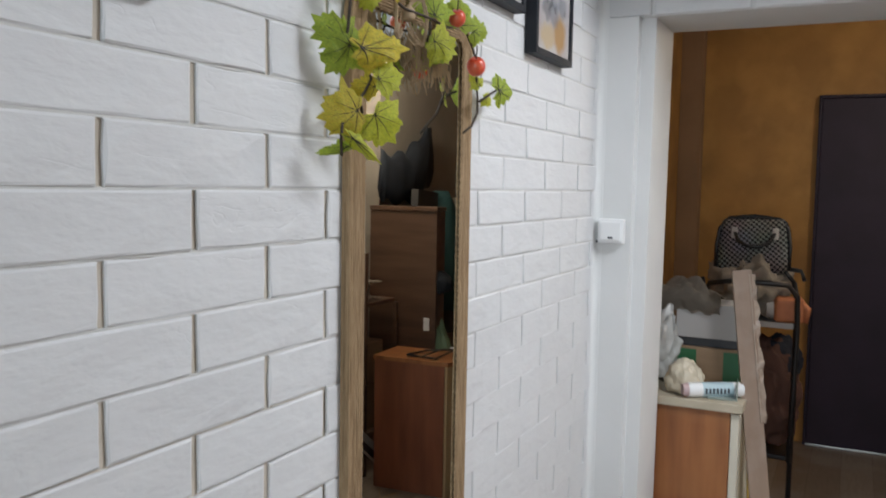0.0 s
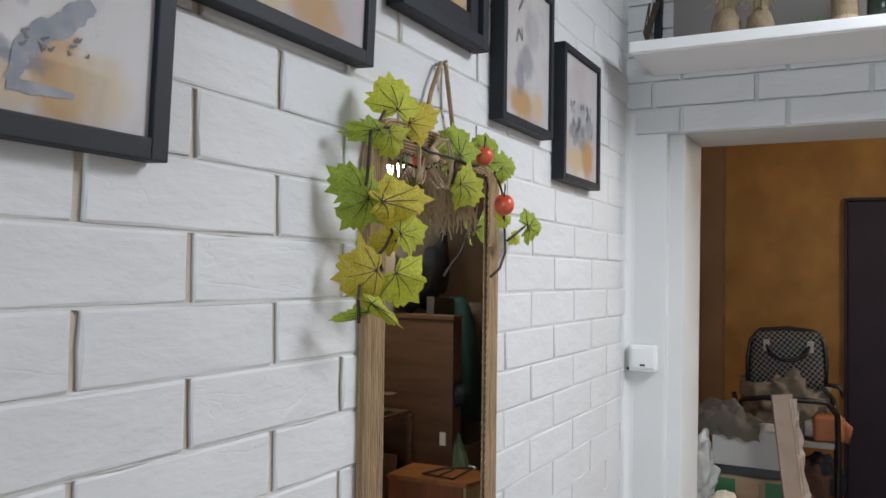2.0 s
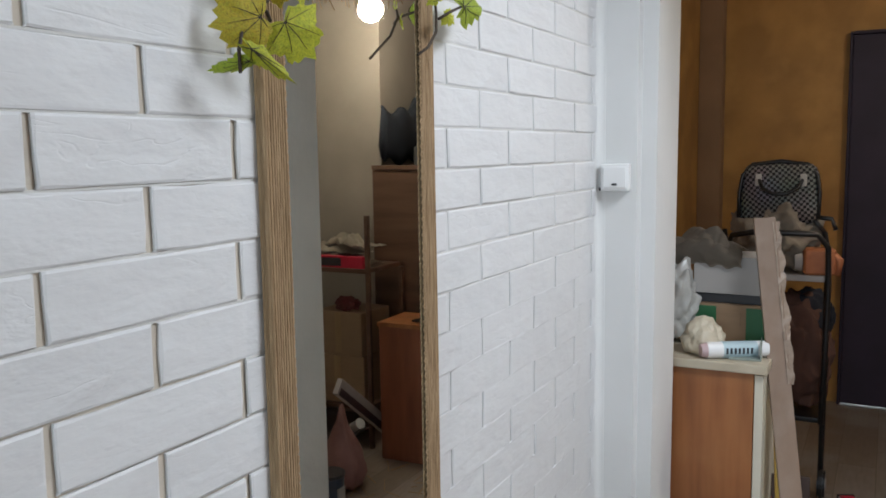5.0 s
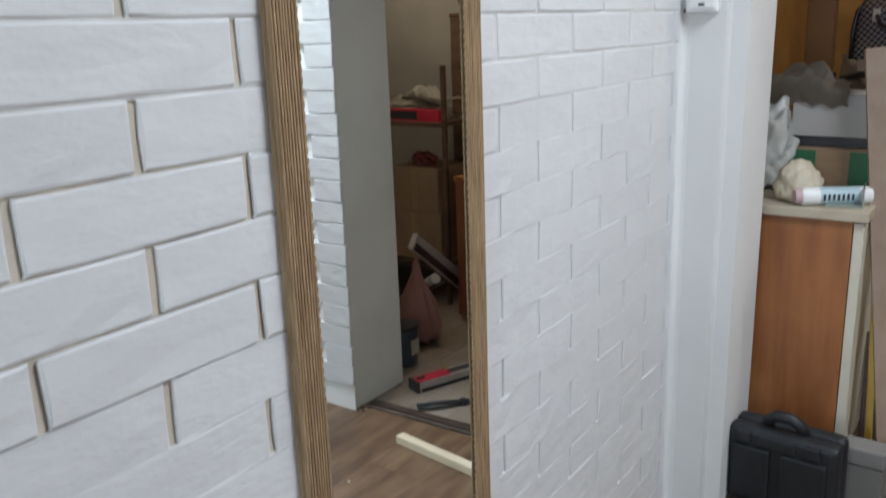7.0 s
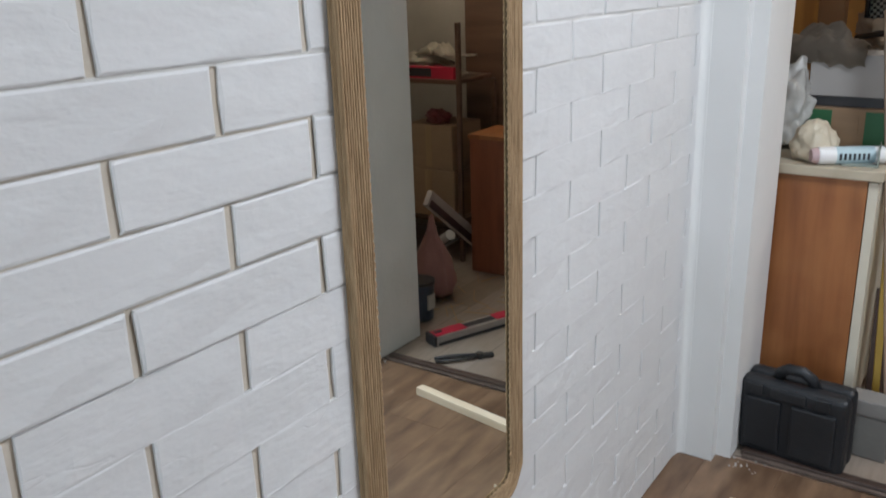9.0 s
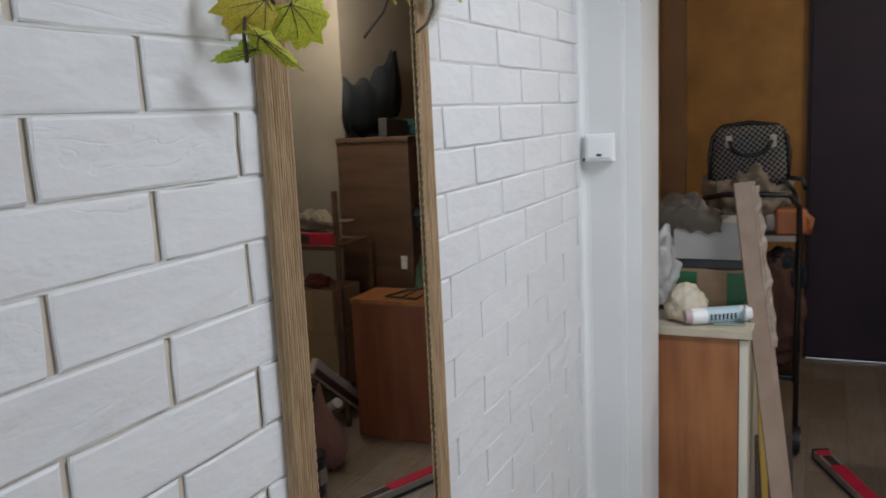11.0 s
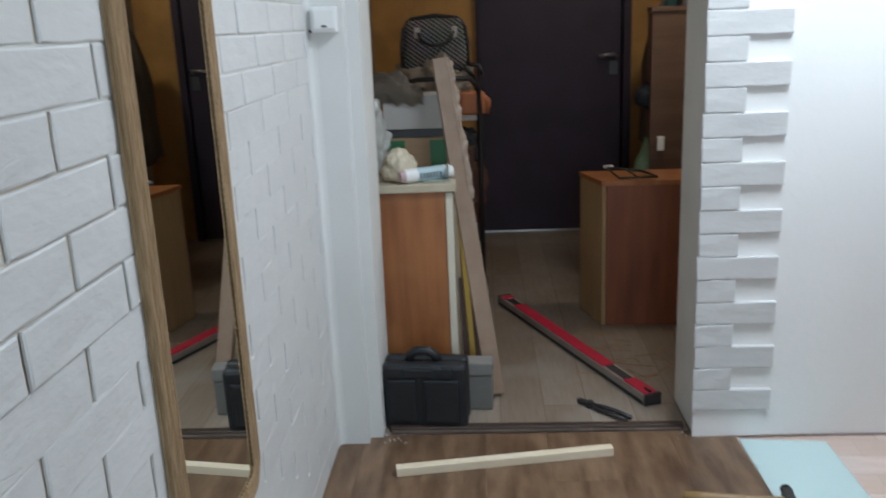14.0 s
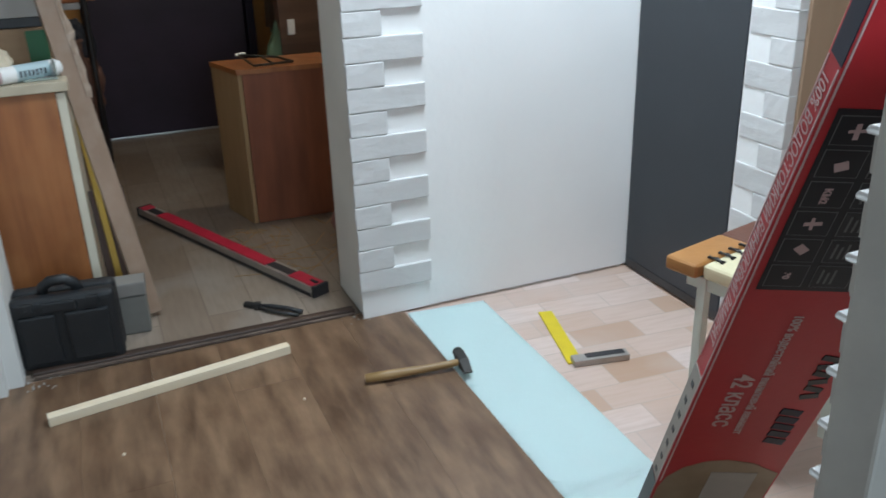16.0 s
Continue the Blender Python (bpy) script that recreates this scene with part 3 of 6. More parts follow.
# ---------------------------------------------------------------- leaf garland on the mirror
def leaf_material(name, a, c, spot):
    m = material(name, a, 0.55, dark=c, scale=14, amount=0.9, bump=0.4, bump_scale=90, random_by=0.12, coarse=(spot, 34, 0.6))
    n, l = m.node_tree.nodes, m.node_tree.links
    b = n["Principled BSDF"]
    tl, mx = n.new("ShaderNodeBsdfTranslucent"), n.new("ShaderNodeMixShader")
    mx.inputs[0].default_value = 0.35
    l.new(b.inputs["Base Color"].links[0].from_socket, tl.inputs["Color"])
    l.new(b.outputs[0], mx.inputs[1])
    l.new(tl.outputs[0], mx.inputs[2])
    l.new(mx.outputs[0], n["Material Output"].inputs["Surface"])
    return m


green = leaf_material("leaf_green", (0.44, 0.52, 0.045), (0.28, 0.40, 0.035), (0.14, 0.18, 0.02))
lime = leaf_material("leaf_lime", (0.64, 0.64, 0.045), (0.46, 0.52, 0.04), (0.10, 0.12, 0.02))
gold = leaf_material("leaf_gold", (0.68, 0.52, 0.04), (0.52, 0.49, 0.04), (0.20, 0.10, 0.02))
vein_mat = material("vein", (0.035, 0.025, 0.012), 0.7)
OUTLINE = [(0.0, 0.0), (0.13, -0.11), (0.31, -0.16), (0.37, -0.05), (0.53, -0.02), (0.60, 0.11), (0.84, 0.21), (0.68, 0.31), (0.55, 0.35), (0.58, 0.47), (0.44, 0.48),
           (0.46, 0.62), (0.48, 0.76), (0.34, 0.74), (0.30, 0.86), (0.14, 0.84), (0.0, 1.05)]


def leaf(parent, y, z, size, angle, mat, tilt=0.0, turn=0.0, narrow=1.0, lift=0.055, droop=0.42):
    """A five-lobed leaf whose stalk end is at (y, z) on the wall; angle: where its tip points, from straight up towards the doorway."""
    r = random.Random(round(y * 9000 + z * 777))
    half = [(u * r.uniform(0.9, 1.1), v * r.uniform(0.95, 1.05)) for u, v in OUTLINE]
    ring = half + [(-u * r.uniform(0.88, 1.1), v) for u, v in half[-2:0:-1]]
    bm = bmesh.new()
    spine = [bm.verts.new((0, 0.30 * 1.0, 0.0))]

    def height(u, v):
        return -droop * (v * v * 0.6 + abs(u) ** 1.6 * 0.55) + 0.13 * noise.noise(Vector((u * 2.4 + y * 30, v * 2.4, z * 20)))

    spine[0].co.z = height(0, 0.3)
    vs = [bm.verts.new((u * narrow, v, height(u, v))) for u, v in ring]
    inner = [bm.verts.new((u * narrow * 0.5, 0.3 + (v - 0.3) * 0.5, height(u * 0.5, 0.3 + (v - 0.3) * 0.5) + 0.03)) for u, v in ring]
    for i in range(len(ring)):
        j = (i + 1) % len(ring)
        bm.faces.new((vs[i], vs[j], inner[j], inner[i]))
        bm.faces.new((inner[i], inner[j], spine[0]))
    for f in bm.faces:
        f.smooth = True
    # local x runs along the wall, y up it, z away from it
    frame3 = Matrix(((0, 0, 1), (1, 0, 0), (0, 1, 0))).to_4x4()
    m = Matrix.Translation((WX + lift, y, z)) @ frame3 @ pose(0, 0, 0, tilt, 0.6 * turn - 34, 0) @ pose(0, 0, 0, 0, 0, -angle) @ Matrix.Diagonal((0.80 * size, 0.80 * size, 0.80 * size, 1))
    bmesh.ops.recalc_face_normals(bm, faces=bm.faces)
    o = part("leaf", bm, mat, parent)
    o.matrix_world = m
    vb = bmesh.new()
    for tip in ((0, 0.95), (0.70, 0.22), (-0.70, 0.22), (0.40, 0.72), (-0.40, 0.72), (0.3, -0.1), (-0.3, -0.1)):
        tube_bm([(tip[0] * narrow * s, 0.02 + (tip[1] - 0.02) * s, height(tip[0] * s, tip[1] * s) + (0.035 if 0.15 < s < 0.75 else 0.012)) for s in (0, 0.2, 0.4, 0.6, 0.8, 0.97)],
                [0.012, 0.011, 0.009, 0.007, 0.005, 0.003], 4, bm=vb)
    part("vein_web", vb, vein_mat, o)
    return o


garland = thing("leaf_garland", "artificial autumn leaf garland with red berries hung on the mirror", "garland")
#            y     z     size  angle
for y, z, s, a, mat, tilt, turn, nar, lift in (
        (1.016, 1.729, 0.070, 0, lime, -8, 0, 1.0, 0.060), (1.054, 1.722, 0.068, 67, gold, 6, 0, 0.8, 0.056), (0.981, 1.702, 0.060, -98, green, 8, 0, 0.5, 0.058),
        (0.996, 1.703, 0.047, 158, lime, 12, 0, 1.0, 0.062), (1.205, 1.698, 0.068, -1, green, -5, 0, 0.95, 0.058), (1.300, 1.700, 0.072, 12, green, -10, -12, 0.9, 0.055),
        (1.340, 1.698, 0.060, 85, green, 5, 15, 0.75, 0.062), (0.965, 1.618, 0.072, -54, green, 6, 0, 0.8, 0.052), (0.966, 1.618, 0.060, -145, green, 10, 0, 1.0, 0.055),
        (0.972, 1.614, 0.104, 85, gold, 4, 0, 0.5, 0.066), (1.188, 1.658, 0.070, 107, lime, 6, 0, 0.8, 0.066), (1.223, 1.656, 0.066, -143, green, 14, 0, 0.75, 0.058),
        (1.016, 1.578, 0.056, 76, lime, -4, 0, 0.95, 0.068), (1.028, 1.570, 0.046, -100, gold, 8, 0, 0.7, 0.056), (0.979, 1.532, 0.070, -103, gold, 6, 0, 1.0, 0.060),
        (1.005, 1.530, 0.072, 135, lime, 8, 0, 0.95, 0.070), (0.956, 1.483, 0.055, -108, green, 14, 0, 0.32, 0.060), (0.948, 1.496, 0.088, 124, lime, 14, 0, 0.2, 0.066),
        (1.472, 1.611, 0.095, 80, green, -4, 30, 0.6, 0.055), (1.405, 1.612, 0.034, -40, lime, 0, 0, 0.8, 0.05), (1.425, 1.594, 0.030, 120, lime, 0, 0, 0.8, 0.05)):
    leaf(garland, y, z, s, a, mat, tilt, turn, nar, lift)
stem_mat = material("dark_stem", (0.045, 0.03, 0.018), 0.8, bump=0.4)
for pts in ([(1.01, 1.735), (0.985, 1.715), (0.974, 1.703), (1.02, 1.712), (1.06, 1.712), (1.12, 1.695), (1.205, 1.694), (1.25, 1.69), (1.31, 1.70)],
            [(0.974, 1.703), (0.962, 1.67), (0.962, 1.640), (0.966, 1.618), (0.985, 1.608), (1.010, 1.598), (1.018, 1.580), (1.008, 1.560), (0.985, 1.538), (0.962, 1.515), (0.948, 1.494), (0.945, 1.47)],
            [(1.205, 1.694), (1.196, 1.675), (1.190, 1.658)], [(1.005, 1.532), (0.992, 1.540)],
            [(1.34, 1.70), (1.36, 1.672), (1.385, 1.648), (1.40, 1.625), (1.408, 1.595), (1.395, 1.565), (1.36, 1.538), (1.335, 1.525)],
            [(1.405, 1.585), (1.43, 1.598), (1.48, 1.614)]):
    part("stem", tube_bm([(WX + 0.05 + 0.006 * math.sin(i * 1.3), y, z) for i, (y, z) in enumerate(pts)], 0.0022, 6), stem_mat, garland, smooth=True)
berry_mat = material("berry_red", (0.62, 0.055, 0.02), 0.28, dark=(0.40, 0.025, 0.012), scale=25, coarse=((0.75, 0.25, 0.12), 30, 0.5))
for y, z, r in ((1.272, 1.708, 0.014), (1.352, 1.640, 0.0165)):
    bm = bmesh.new()
    bmesh.ops.create_uvsphere(bm, u_segments=24, v_segments=16, radius=r)
    for v in bm.verts:
        v.co.z *= 1.06
        if v.co.z > r * 0.9:
            v.co.z -= (v.co.z - r * 0.9) * 1.4
    o = part("berry", bm, berry_mat, garland, smooth=True)
    o.matrix_world = pose(WX + 0.066, y, z, 25, 10, 0)
    part("stalk", tube_bm([(0, 0, r * 0.85), (0.001, 0.002, r * 1.5), (0.0, 0.005, r * 2.1)], 0.0012, 5), stem_mat, o)
raffia = material("raffia", (0.42, 0.31, 0.19), 0.85, dark=(0.28, 0.19, 0.11), scale=40, random_by=0.1)
bow = thing("raffia_bow", "frayed tan raffia bow tied on the mirror frame", "bow")
rb = random.Random(3)
bm = bmesh.new()
for i in range(90):
    y, z = 1.15 + rb.uniform(0, 0.13), 1.680 + rb.uniform(-0.02, 0.01)
    ln = rb.uniform(0.04, 0.09)
    sway = rb.uniform(-0.02, 0.03)
    tube_bm([(WX + 0.034 + rb.uniform(0, 0.016), y + sway * s * s + 0.15 * (s * 0.05), z - ln * s) for s in (0, 0.35, 0.7, 1.0)], 0.0009, 3, bm=bm)
part("fringe", bm, raffia, bow)
for i in range(12):
    a = rb.uniform(-0.5, 0.5)
    side = -1 if i % 2 else 1
    part("loop", tube_bm([(WX + 0.036 + 0.014 * math.sin(s * 3.1) + rb.uniform(0, 0.006), 1.140 + side * 0.050 * math.sin(s * 3.1 / 2 * 1.9), 1.690 + 0.034 * math.sin(s * 6.2 + a) - 0.01 * s) for s in (0, 0.15, 0.3, 0.45, 0.6, 0.75, 0.9, 1.0)], 0.0011, 5), raffia, bow)
bm = lump_bm((0.009, 0.013, 0.014), 4, 0.3, 3, 2)
bm.transform(Matrix.Translation((WX + 0.045, 1.145, 1.682)))
part("knot", bm, raffia, bow, smooth=True)

# ---------------------------------------------------------------- framed pictures
def art_material(name, seed, ochre_at, ink, blots=()):
    """A wash drawing: pale paper, an ochre wash low down and grey ink blooms."""
    m = bpy.data.materials.new(name)
    m.use_nodes = True
    n, l = m.node_tree.nodes, m.node_tree.links
    b = n["Principled BSDF"]
    b.inputs["Roughness"].default_value = 0.6
    b.inputs["Coat Weight"].default_value, b.inputs["Coat Roughness"].default_value = 0.5, 0.03
    co = n.new("ShaderNodeTexCoord")
    mp = n.new("ShaderNodeMapping")
    mp.inputs["Location"].default_value = (seed, seed * 2.3, seed * 0.7)
    l.new(co.outputs["Object"], mp.inputs[0])
    sep = n.new("ShaderNodeSeparateXYZ")
    l.new(co.outputs["Object"], sep.inputs[0])

    def wash(scale, lo, hi, detail=5, warp=0.0):
        t = n.new("ShaderNodeTexNoise")
        t.inputs["Scale"].default_value, t.inputs["Detail"].default_value, t.inputs["Distortion"].default_value = scale, detail, warp
        l.new(mp.outputs[0], t.inputs["Vector"])
        r = n.new("ShaderNodeMapRange")
        r.inputs[1].default_value, r.inputs[2].default_value = lo, hi
        l.new(t.outputs["Fac"], r.inputs[0])
        return r.outputs[0]

    low = n.new("ShaderNodeMapRange")
    low.inputs[1].default_value, low.inputs[2].default_value = ochre_at, ochre_at - 0.05
    l.new(sep.outputs[2], low.inputs[0])

    def times(a, c):
        t = n.new("ShaderNodeMath")
        t.operation = "MULTIPLY"
        l.new(a, t.inputs[0])
        l.new(c, t.inputs[1])
        return t.outputs[0]

    def over(base, fac, colour):
        x = n.new("ShaderNodeMix")
        x.data_type = "RGBA"
        x.inputs[7].default_value = rgb(colour)
        l.new(fac, x.inputs[0])
        if isinstance(base, tuple):
            x.inputs[6].default_value = rgb(base)
        else:
            l.new(base, x.inputs[6])
        return x.outputs[2]

    c = over((0.44, 0.42, 0.41), wash(7, 0.4, 0.7), (0.36, 0.31, 0.30))
    c = over(c, times(low.outputs[0], wash(9, 0.36, 0.58)), (0.50, 0.30, 0.09))
    c = over(c, times(wash(ink, 0.60, 0.72, 7, 1.2), wash(4, 0.45, 0.6)), (0.34, 0.34, 0.36))
    c = over(c, times(low.outputs[0], wash(45, 0.63, 0.68, 3)), (0.12, 0.10, 0.08))
    if blots:                      # brush blots with bleeding edges: across, up, half width, half height, colour, strength
        wet = n.new("ShaderNodeTexNoise")
        wet.inputs["Scale"].default_value, wet.inputs["Detail"].default_value = 38, 6
        l.new(mp.outputs[0], wet.inputs["Vector"])
        off = n.new("ShaderNodeVectorMath")
        off.operation = "MULTIPLY_ADD"
        l.new(wet.outputs["Color"], off.inputs[0])
        off.inputs[1].default_value, off.inputs[2].default_value = (0.034,) * 3, (-0.017,) * 3
        moved = n.new("ShaderNodeVectorMath")
        moved.operation = "ADD"
        l.new(co.outputs["Object"], moved.inputs[0])
        l.new(off.outputs[0], moved.inputs[1])
        for y, z, ry, rz, colour, strength in blots:
            d = n.new("ShaderNodeVectorMath")
            d.operation = "MULTIPLY_ADD"
            l.new(moved.outputs[0], d.inputs[0])
            d.inputs[1].default_value, d.inputs[2].default_value = (0, 1 / ry, 1 / rz), (0, -y / ry, -z / rz)
            ln = n.new("ShaderNodeVectorMath")
            ln.operation = "LENGTH"
            l.new(d.outputs[0], ln.inputs[0])
            r = n.new("ShaderNodeMapRange")
            r.interpolation_type = "SMOOTHSTEP"
            r.inputs[1].default_value, r.inputs[2].default_value, r.inputs[3].default_value, r.inputs[4].default_value = 0.6, 1.3, strength, 0.0
            l.new(ln.outputs["Value"], r.inputs[0])
            c = over(c, r.outputs[0], colour)
    l.new(c, b.inputs["Base Color"])
    return m


def picture(y0, y1, z0, z1, depth, border, seed, label, mat_border=0.0, lean=0.0, blots=()):
    pic = thing("picture_frame", label, "picture", pose(WX, (y0 + y1) / 2, z0, 0, lean, 0), group="pictures on the brick wall")
    w, hgt = (y1 - y0) / 2, z1 - z0
    for name, a in (("frame_side", (-w, -w + border, 0, hgt)), ("frame_side", (w - border, w, 0, hgt)), ("frame_rail", (-w + border, w - border, 0, border)), ("frame_rail", (-w + border, w - border, hgt - border, hgt))):
        part(name, box_bm(0.001, depth, a[0], a[1], a[2], a[3], 0.0015, 2), black_frame, pic)
    inset = depth - 0.006 if not mat_border else depth * 0.45
    if mat_border:
        for a in ((-w + border, -w + border + mat_border, border, hgt - border), (w - border - mat_border, w - border, border, hgt - border),
                  (-w + border + mat_border, w - border - mat_border, border, border + mat_border), (-w + border + mat_border, w - border - mat_border, hgt - border - mat_border, hgt - border)):
            part("inner_border", box_bm(0.002, depth * 0.7, *a, 0.001, 1), black_frame, pic)
    b2 = border + mat_border
    part("drawing", box_bm(0.002, inset, -w + b2, w - b2, b2, hgt - b2), art_material("wash_drawing", seed, -0.5 if blots else 0.1, 11 + seed % 3 * 5, blots), pic, "grey and ochre wash drawing on pale paper under glass")
    pic["face"] = inset
    return pic


ink_grey = material("ink_wash", (0.17, 0.18, 0.21), 0.6, dark=(0.31, 0.31, 0.33), scale=30, amount=0.9)
ink_dark = material("ink_line", (0.06, 0.06, 0.065), 0.6, dark=(0.2, 0.2, 0.2), scale=40, amount=0.8)
ochre_wash = material("ochre_wash", (0.50, 0.36, 0.17), 0.6, dark=(0.62, 0.52, 0.38), scale=18, amount=0.9)


def stroke(pic, pts, widths, mat, level=1):
    """A flat brush stroke along points (across, up) of the drawing, with ragged edges."""
    bm = bmesh.new()
    x = pic["face"] + 0.0003 * level
    left, right = [], []
    path = []
    for i in range(len(pts) - 1):
        for s_ in range(5):
            path.append((Vector(pts[i]).lerp(Vector(pts[i + 1]), s_ / 5), widths[i] + (widths[i + 1] - widths[i]) * s_ / 5))
    path.append((Vector(pts[-1]), widths[-1]))
    for i, (p, w) in enumerate(path):
        q = path[min(i + 1, len(path) - 1)][0] - path[max(i - 1, 0)][0]
        nrm = Vector((-q.y, q.x)).normalized()
        a, c = p + nrm * w * rng.uniform(0.4, 0.62), p - nrm * w * rng.uniform(0.4, 0.62)
        left.append(bm.verts.new((x, a.x, a.y)))
        right.append(bm.verts.new((x, c.x, c.y)))
    for i in range(len(path) - 1):
        bm.faces.new((left[i], right[i], right[i + 1], left[i + 1]))
    bmesh.ops.recalc_face_normals(bm, faces=bm.faces)
    part("brush_stroke", bm, mat, pic)


OC, PALE_OC, GR, DK = (0.36, 0.19, 0.045), (0.44, 0.33, 0.19), (0.13, 0.14, 0.165), (0.07, 0.07, 0.08)
tree = [(0.057, 0.055, 0.026, 0.042, OC, 0.9), (-0.055, 0.06, 0.045, 0.035, OC, 0.8), (0.09, 0.05, 0.04, 0.03, PALE_OC, 0.7), (0.0, 0.04, 0.05, 0.018, PALE_OC, 0.7), (-0.11, 0.05, 0.04, 0.03, PALE_OC, 0.8),
        (0.05, 0.150, 0.028, 0.016, GR, 0.85), (0.030, 0.130, 0.022, 0.013, GR, 0.85), (0.008, 0.118, 0.018, 0.014, GR, 0.8), (-0.012, 0.106, 0.016, 0.016, GR, 0.8), (-0.022, 0.085, 0.010, 0.018, GR, 0.8),
        (-0.008, 0.069, 0.020, 0.009, GR, 0.8), (0.020, 0.062, 0.026, 0.008, GR, 0.75), (-0.035, 0.13, 0.022, 0.030, GR, 0.7), (-0.06, 0.165, 0.035, 0.024, GR, 0.6), (0.085, 0.175, 0.035, 0.022, GR, 0.6), (0.01, 0.2, 0.08, 0.03, GR, 0.4)]
p1 = picture(0.335, 0.673, 1.626, 1.93, 0.024, 0.020, 1.3, "black framed wash drawing of a grey tree on ochre", lean=2.5, blots=tree)
stroke(p1, [(0.081, 0.121), (0.06, 0.097), (0.038, 0.084), (0.024, 0.072), (0.019, 0.056), (0.013, 0.042)], [0.020, 0.018, 0.019, 0.016, 0.013, 0.010], ink_grey, 2)
stroke(p1, [(0.011, 0.041), (0.032, 0.04), (0.052, 0.041), (0.07, 0.041)], [0.011, 0.009, 0.007, 0.004], ink_grey, 3)
for i in range(12):
    a = Vector((rng.uniform(0.02, 0.09), rng.uniform(0.066, 0.085)))
    stroke(p1, [a, a + Vector((rng.uniform(-0.008, 0.008), rng.uniform(0.002, 0.006)))], [0.0030, 0.0012], ink_dark, 4)
picture(0.690, 1.017, 1.790, 2.07, 0.026, 0.018, 4.1, "black framed pale drawing with an ochre wash", lean=2,
             blots=[(0.03, 0.06, 0.05, 0.05, OC, 0.85), (-0.05, 0.05, 0.05, 0.04, PALE_OC, 0.9), (0.05, 0.12, 0.04, 0.05, OC, 0.7), (-0.03, 0.15, 0.06, 0.05, GR, 0.5), (0.07, 0.03, 0.03, 0.02, OC, 0.6)])
picture(1.085, 1.366, 1.892, 2.17, 0.030, 0.022, 6.2, "deep black shadow-box frame with a white drawing", 0.03)
p4 = picture(1.436, 1.690, 1.796, 2.078, 0.028, 0.015, 9.4, "black framed ink drawing with an ochre foot",
             blots=[(-0.03, 0.045, 0.055, 0.03, OC, 0.9), (0.05, 0.05, 0.03, 0.03, PALE_OC, 0.9), (-0.04, 0.09, 0.02, 0.03, GR, 0.7), (-0.01, 0.125, 0.035, 0.03, GR, 0.65), (0.02, 0.19, 0.04, 0.04, GR, 0.3)])
stroke(p4, [(-0.06, 0.15), (-0.05, 0.175), (-0.03, 0.16), (-0.035, 0.185)], [0.004, 0.006, 0.004, 0.003], ink_dark, 3)
stroke(p4, [(-0.05, 0.21), (-0.03, 0.235), (-0.04, 0.25)], [0.005, 0.008, 0.004], ink_dark, 3)
p5 = picture(1.757, 2.016, 1.726, 2.012, 0.028, 0.015, 12.7, "black framed ink drawing of a jar on ochre",
             blots=[(0.045, 0.065, 0.045, 0.045, OC, 0.9), (-0.04, 0.05, 0.05, 0.03, PALE_OC, 0.9), (0.0, 0.105, 0.035, 0.03, GR, 0.6), (-0.05, 0.11, 0.03, 0.025, DK, 0.6), (0.06, 0.13, 0.03, 0.025, GR, 0.6), (0.0, 0.15, 0.06, 0.03, GR, 0.3)])
for i in range(26):
    a = Vector((rng.uniform(-0.08, 0.08), rng.uniform(0.10, 0.175)))
    stroke(p5, [a, a + Vector((rng.uniform(-0.008, 0.008), rng.uniform(0.006, 0.018)))], [0.009, 0.003], ink_dark if i % 3 else ink_grey, 3)

# ---------------------------------------------------------------- switch, shelf over the doorway
plastic = material("white_plastic", (0.78, 0.78, 0.77), 0.35, dark=(0.74, 0.74, 0.73))
dark_plastic = material("dark_plastic", (0.03, 0.03, 0.033), 0.45, dark=(0.02, 0.02, 0.022), scale=20, bump=0.2, bump_scale=150)
sw = thing("wall_switch", "white surface-mounted light switch on the plaster", "switch", pose(-0.617, DY, 1.312))
part("box", box_bm(-0.037, 0.037, -0.026, 0.0, -0.035, 0.035, 0.006, 3), plastic, sw)
part("rocker", box_bm(-0.029, 0.031, -0.031, -0.0255, -0.026, 0.028, 0.003), plastic, sw)
part("indicator", box_bm(-0.006, 0.008, -0.0325, -0.0305, -0.020, -0.0145, 0.001, 1), dark_plastic, sw, "small dark indicator window")
part("cable_stub", box_bm(-0.046, -0.037, -0.012, -0.001, -0.034, -0.026, 0.002), dark_plastic, sw)

shelf = thing("shelf", "white painted board shelf above the doorway", "shelf")
part("board", box_bm(-0.598, 0.66, 2.118, DY - 0.001, 2.064, 2.092, 0.005), white_paint, shelf)
part("front_lip", box_bm(-0.600, 0.662, 2.108, 2.1175, 2.066, 2.094, 0.004), white_paint, shelf)
# back of the shelf in a taupe darker than the wall
part("back_panel", box_bm(-0.545, 0.66, DY - 0.012, DY - 0.0025, 2.094, 2.46, 0.001), material("taupe_panel", (0.20, 0.18, 0.165), 0.8, dark=(0.16, 0.145, 0.13), scale=4, stretch=(1, 1, 4)), shelf, "taupe panel behind the shelf, darker than the wall")
burlap = material("burlap", (0.27, 0.20, 0.125), 0.95, dark=(0.17, 0.12, 0.07), scale=50, bump=0.8, bump_scale=160)
straw = material("dry_straw", (0.45, 0.37, 0.22), 0.85, dark=(0.30, 0.23, 0.13), scale=30)
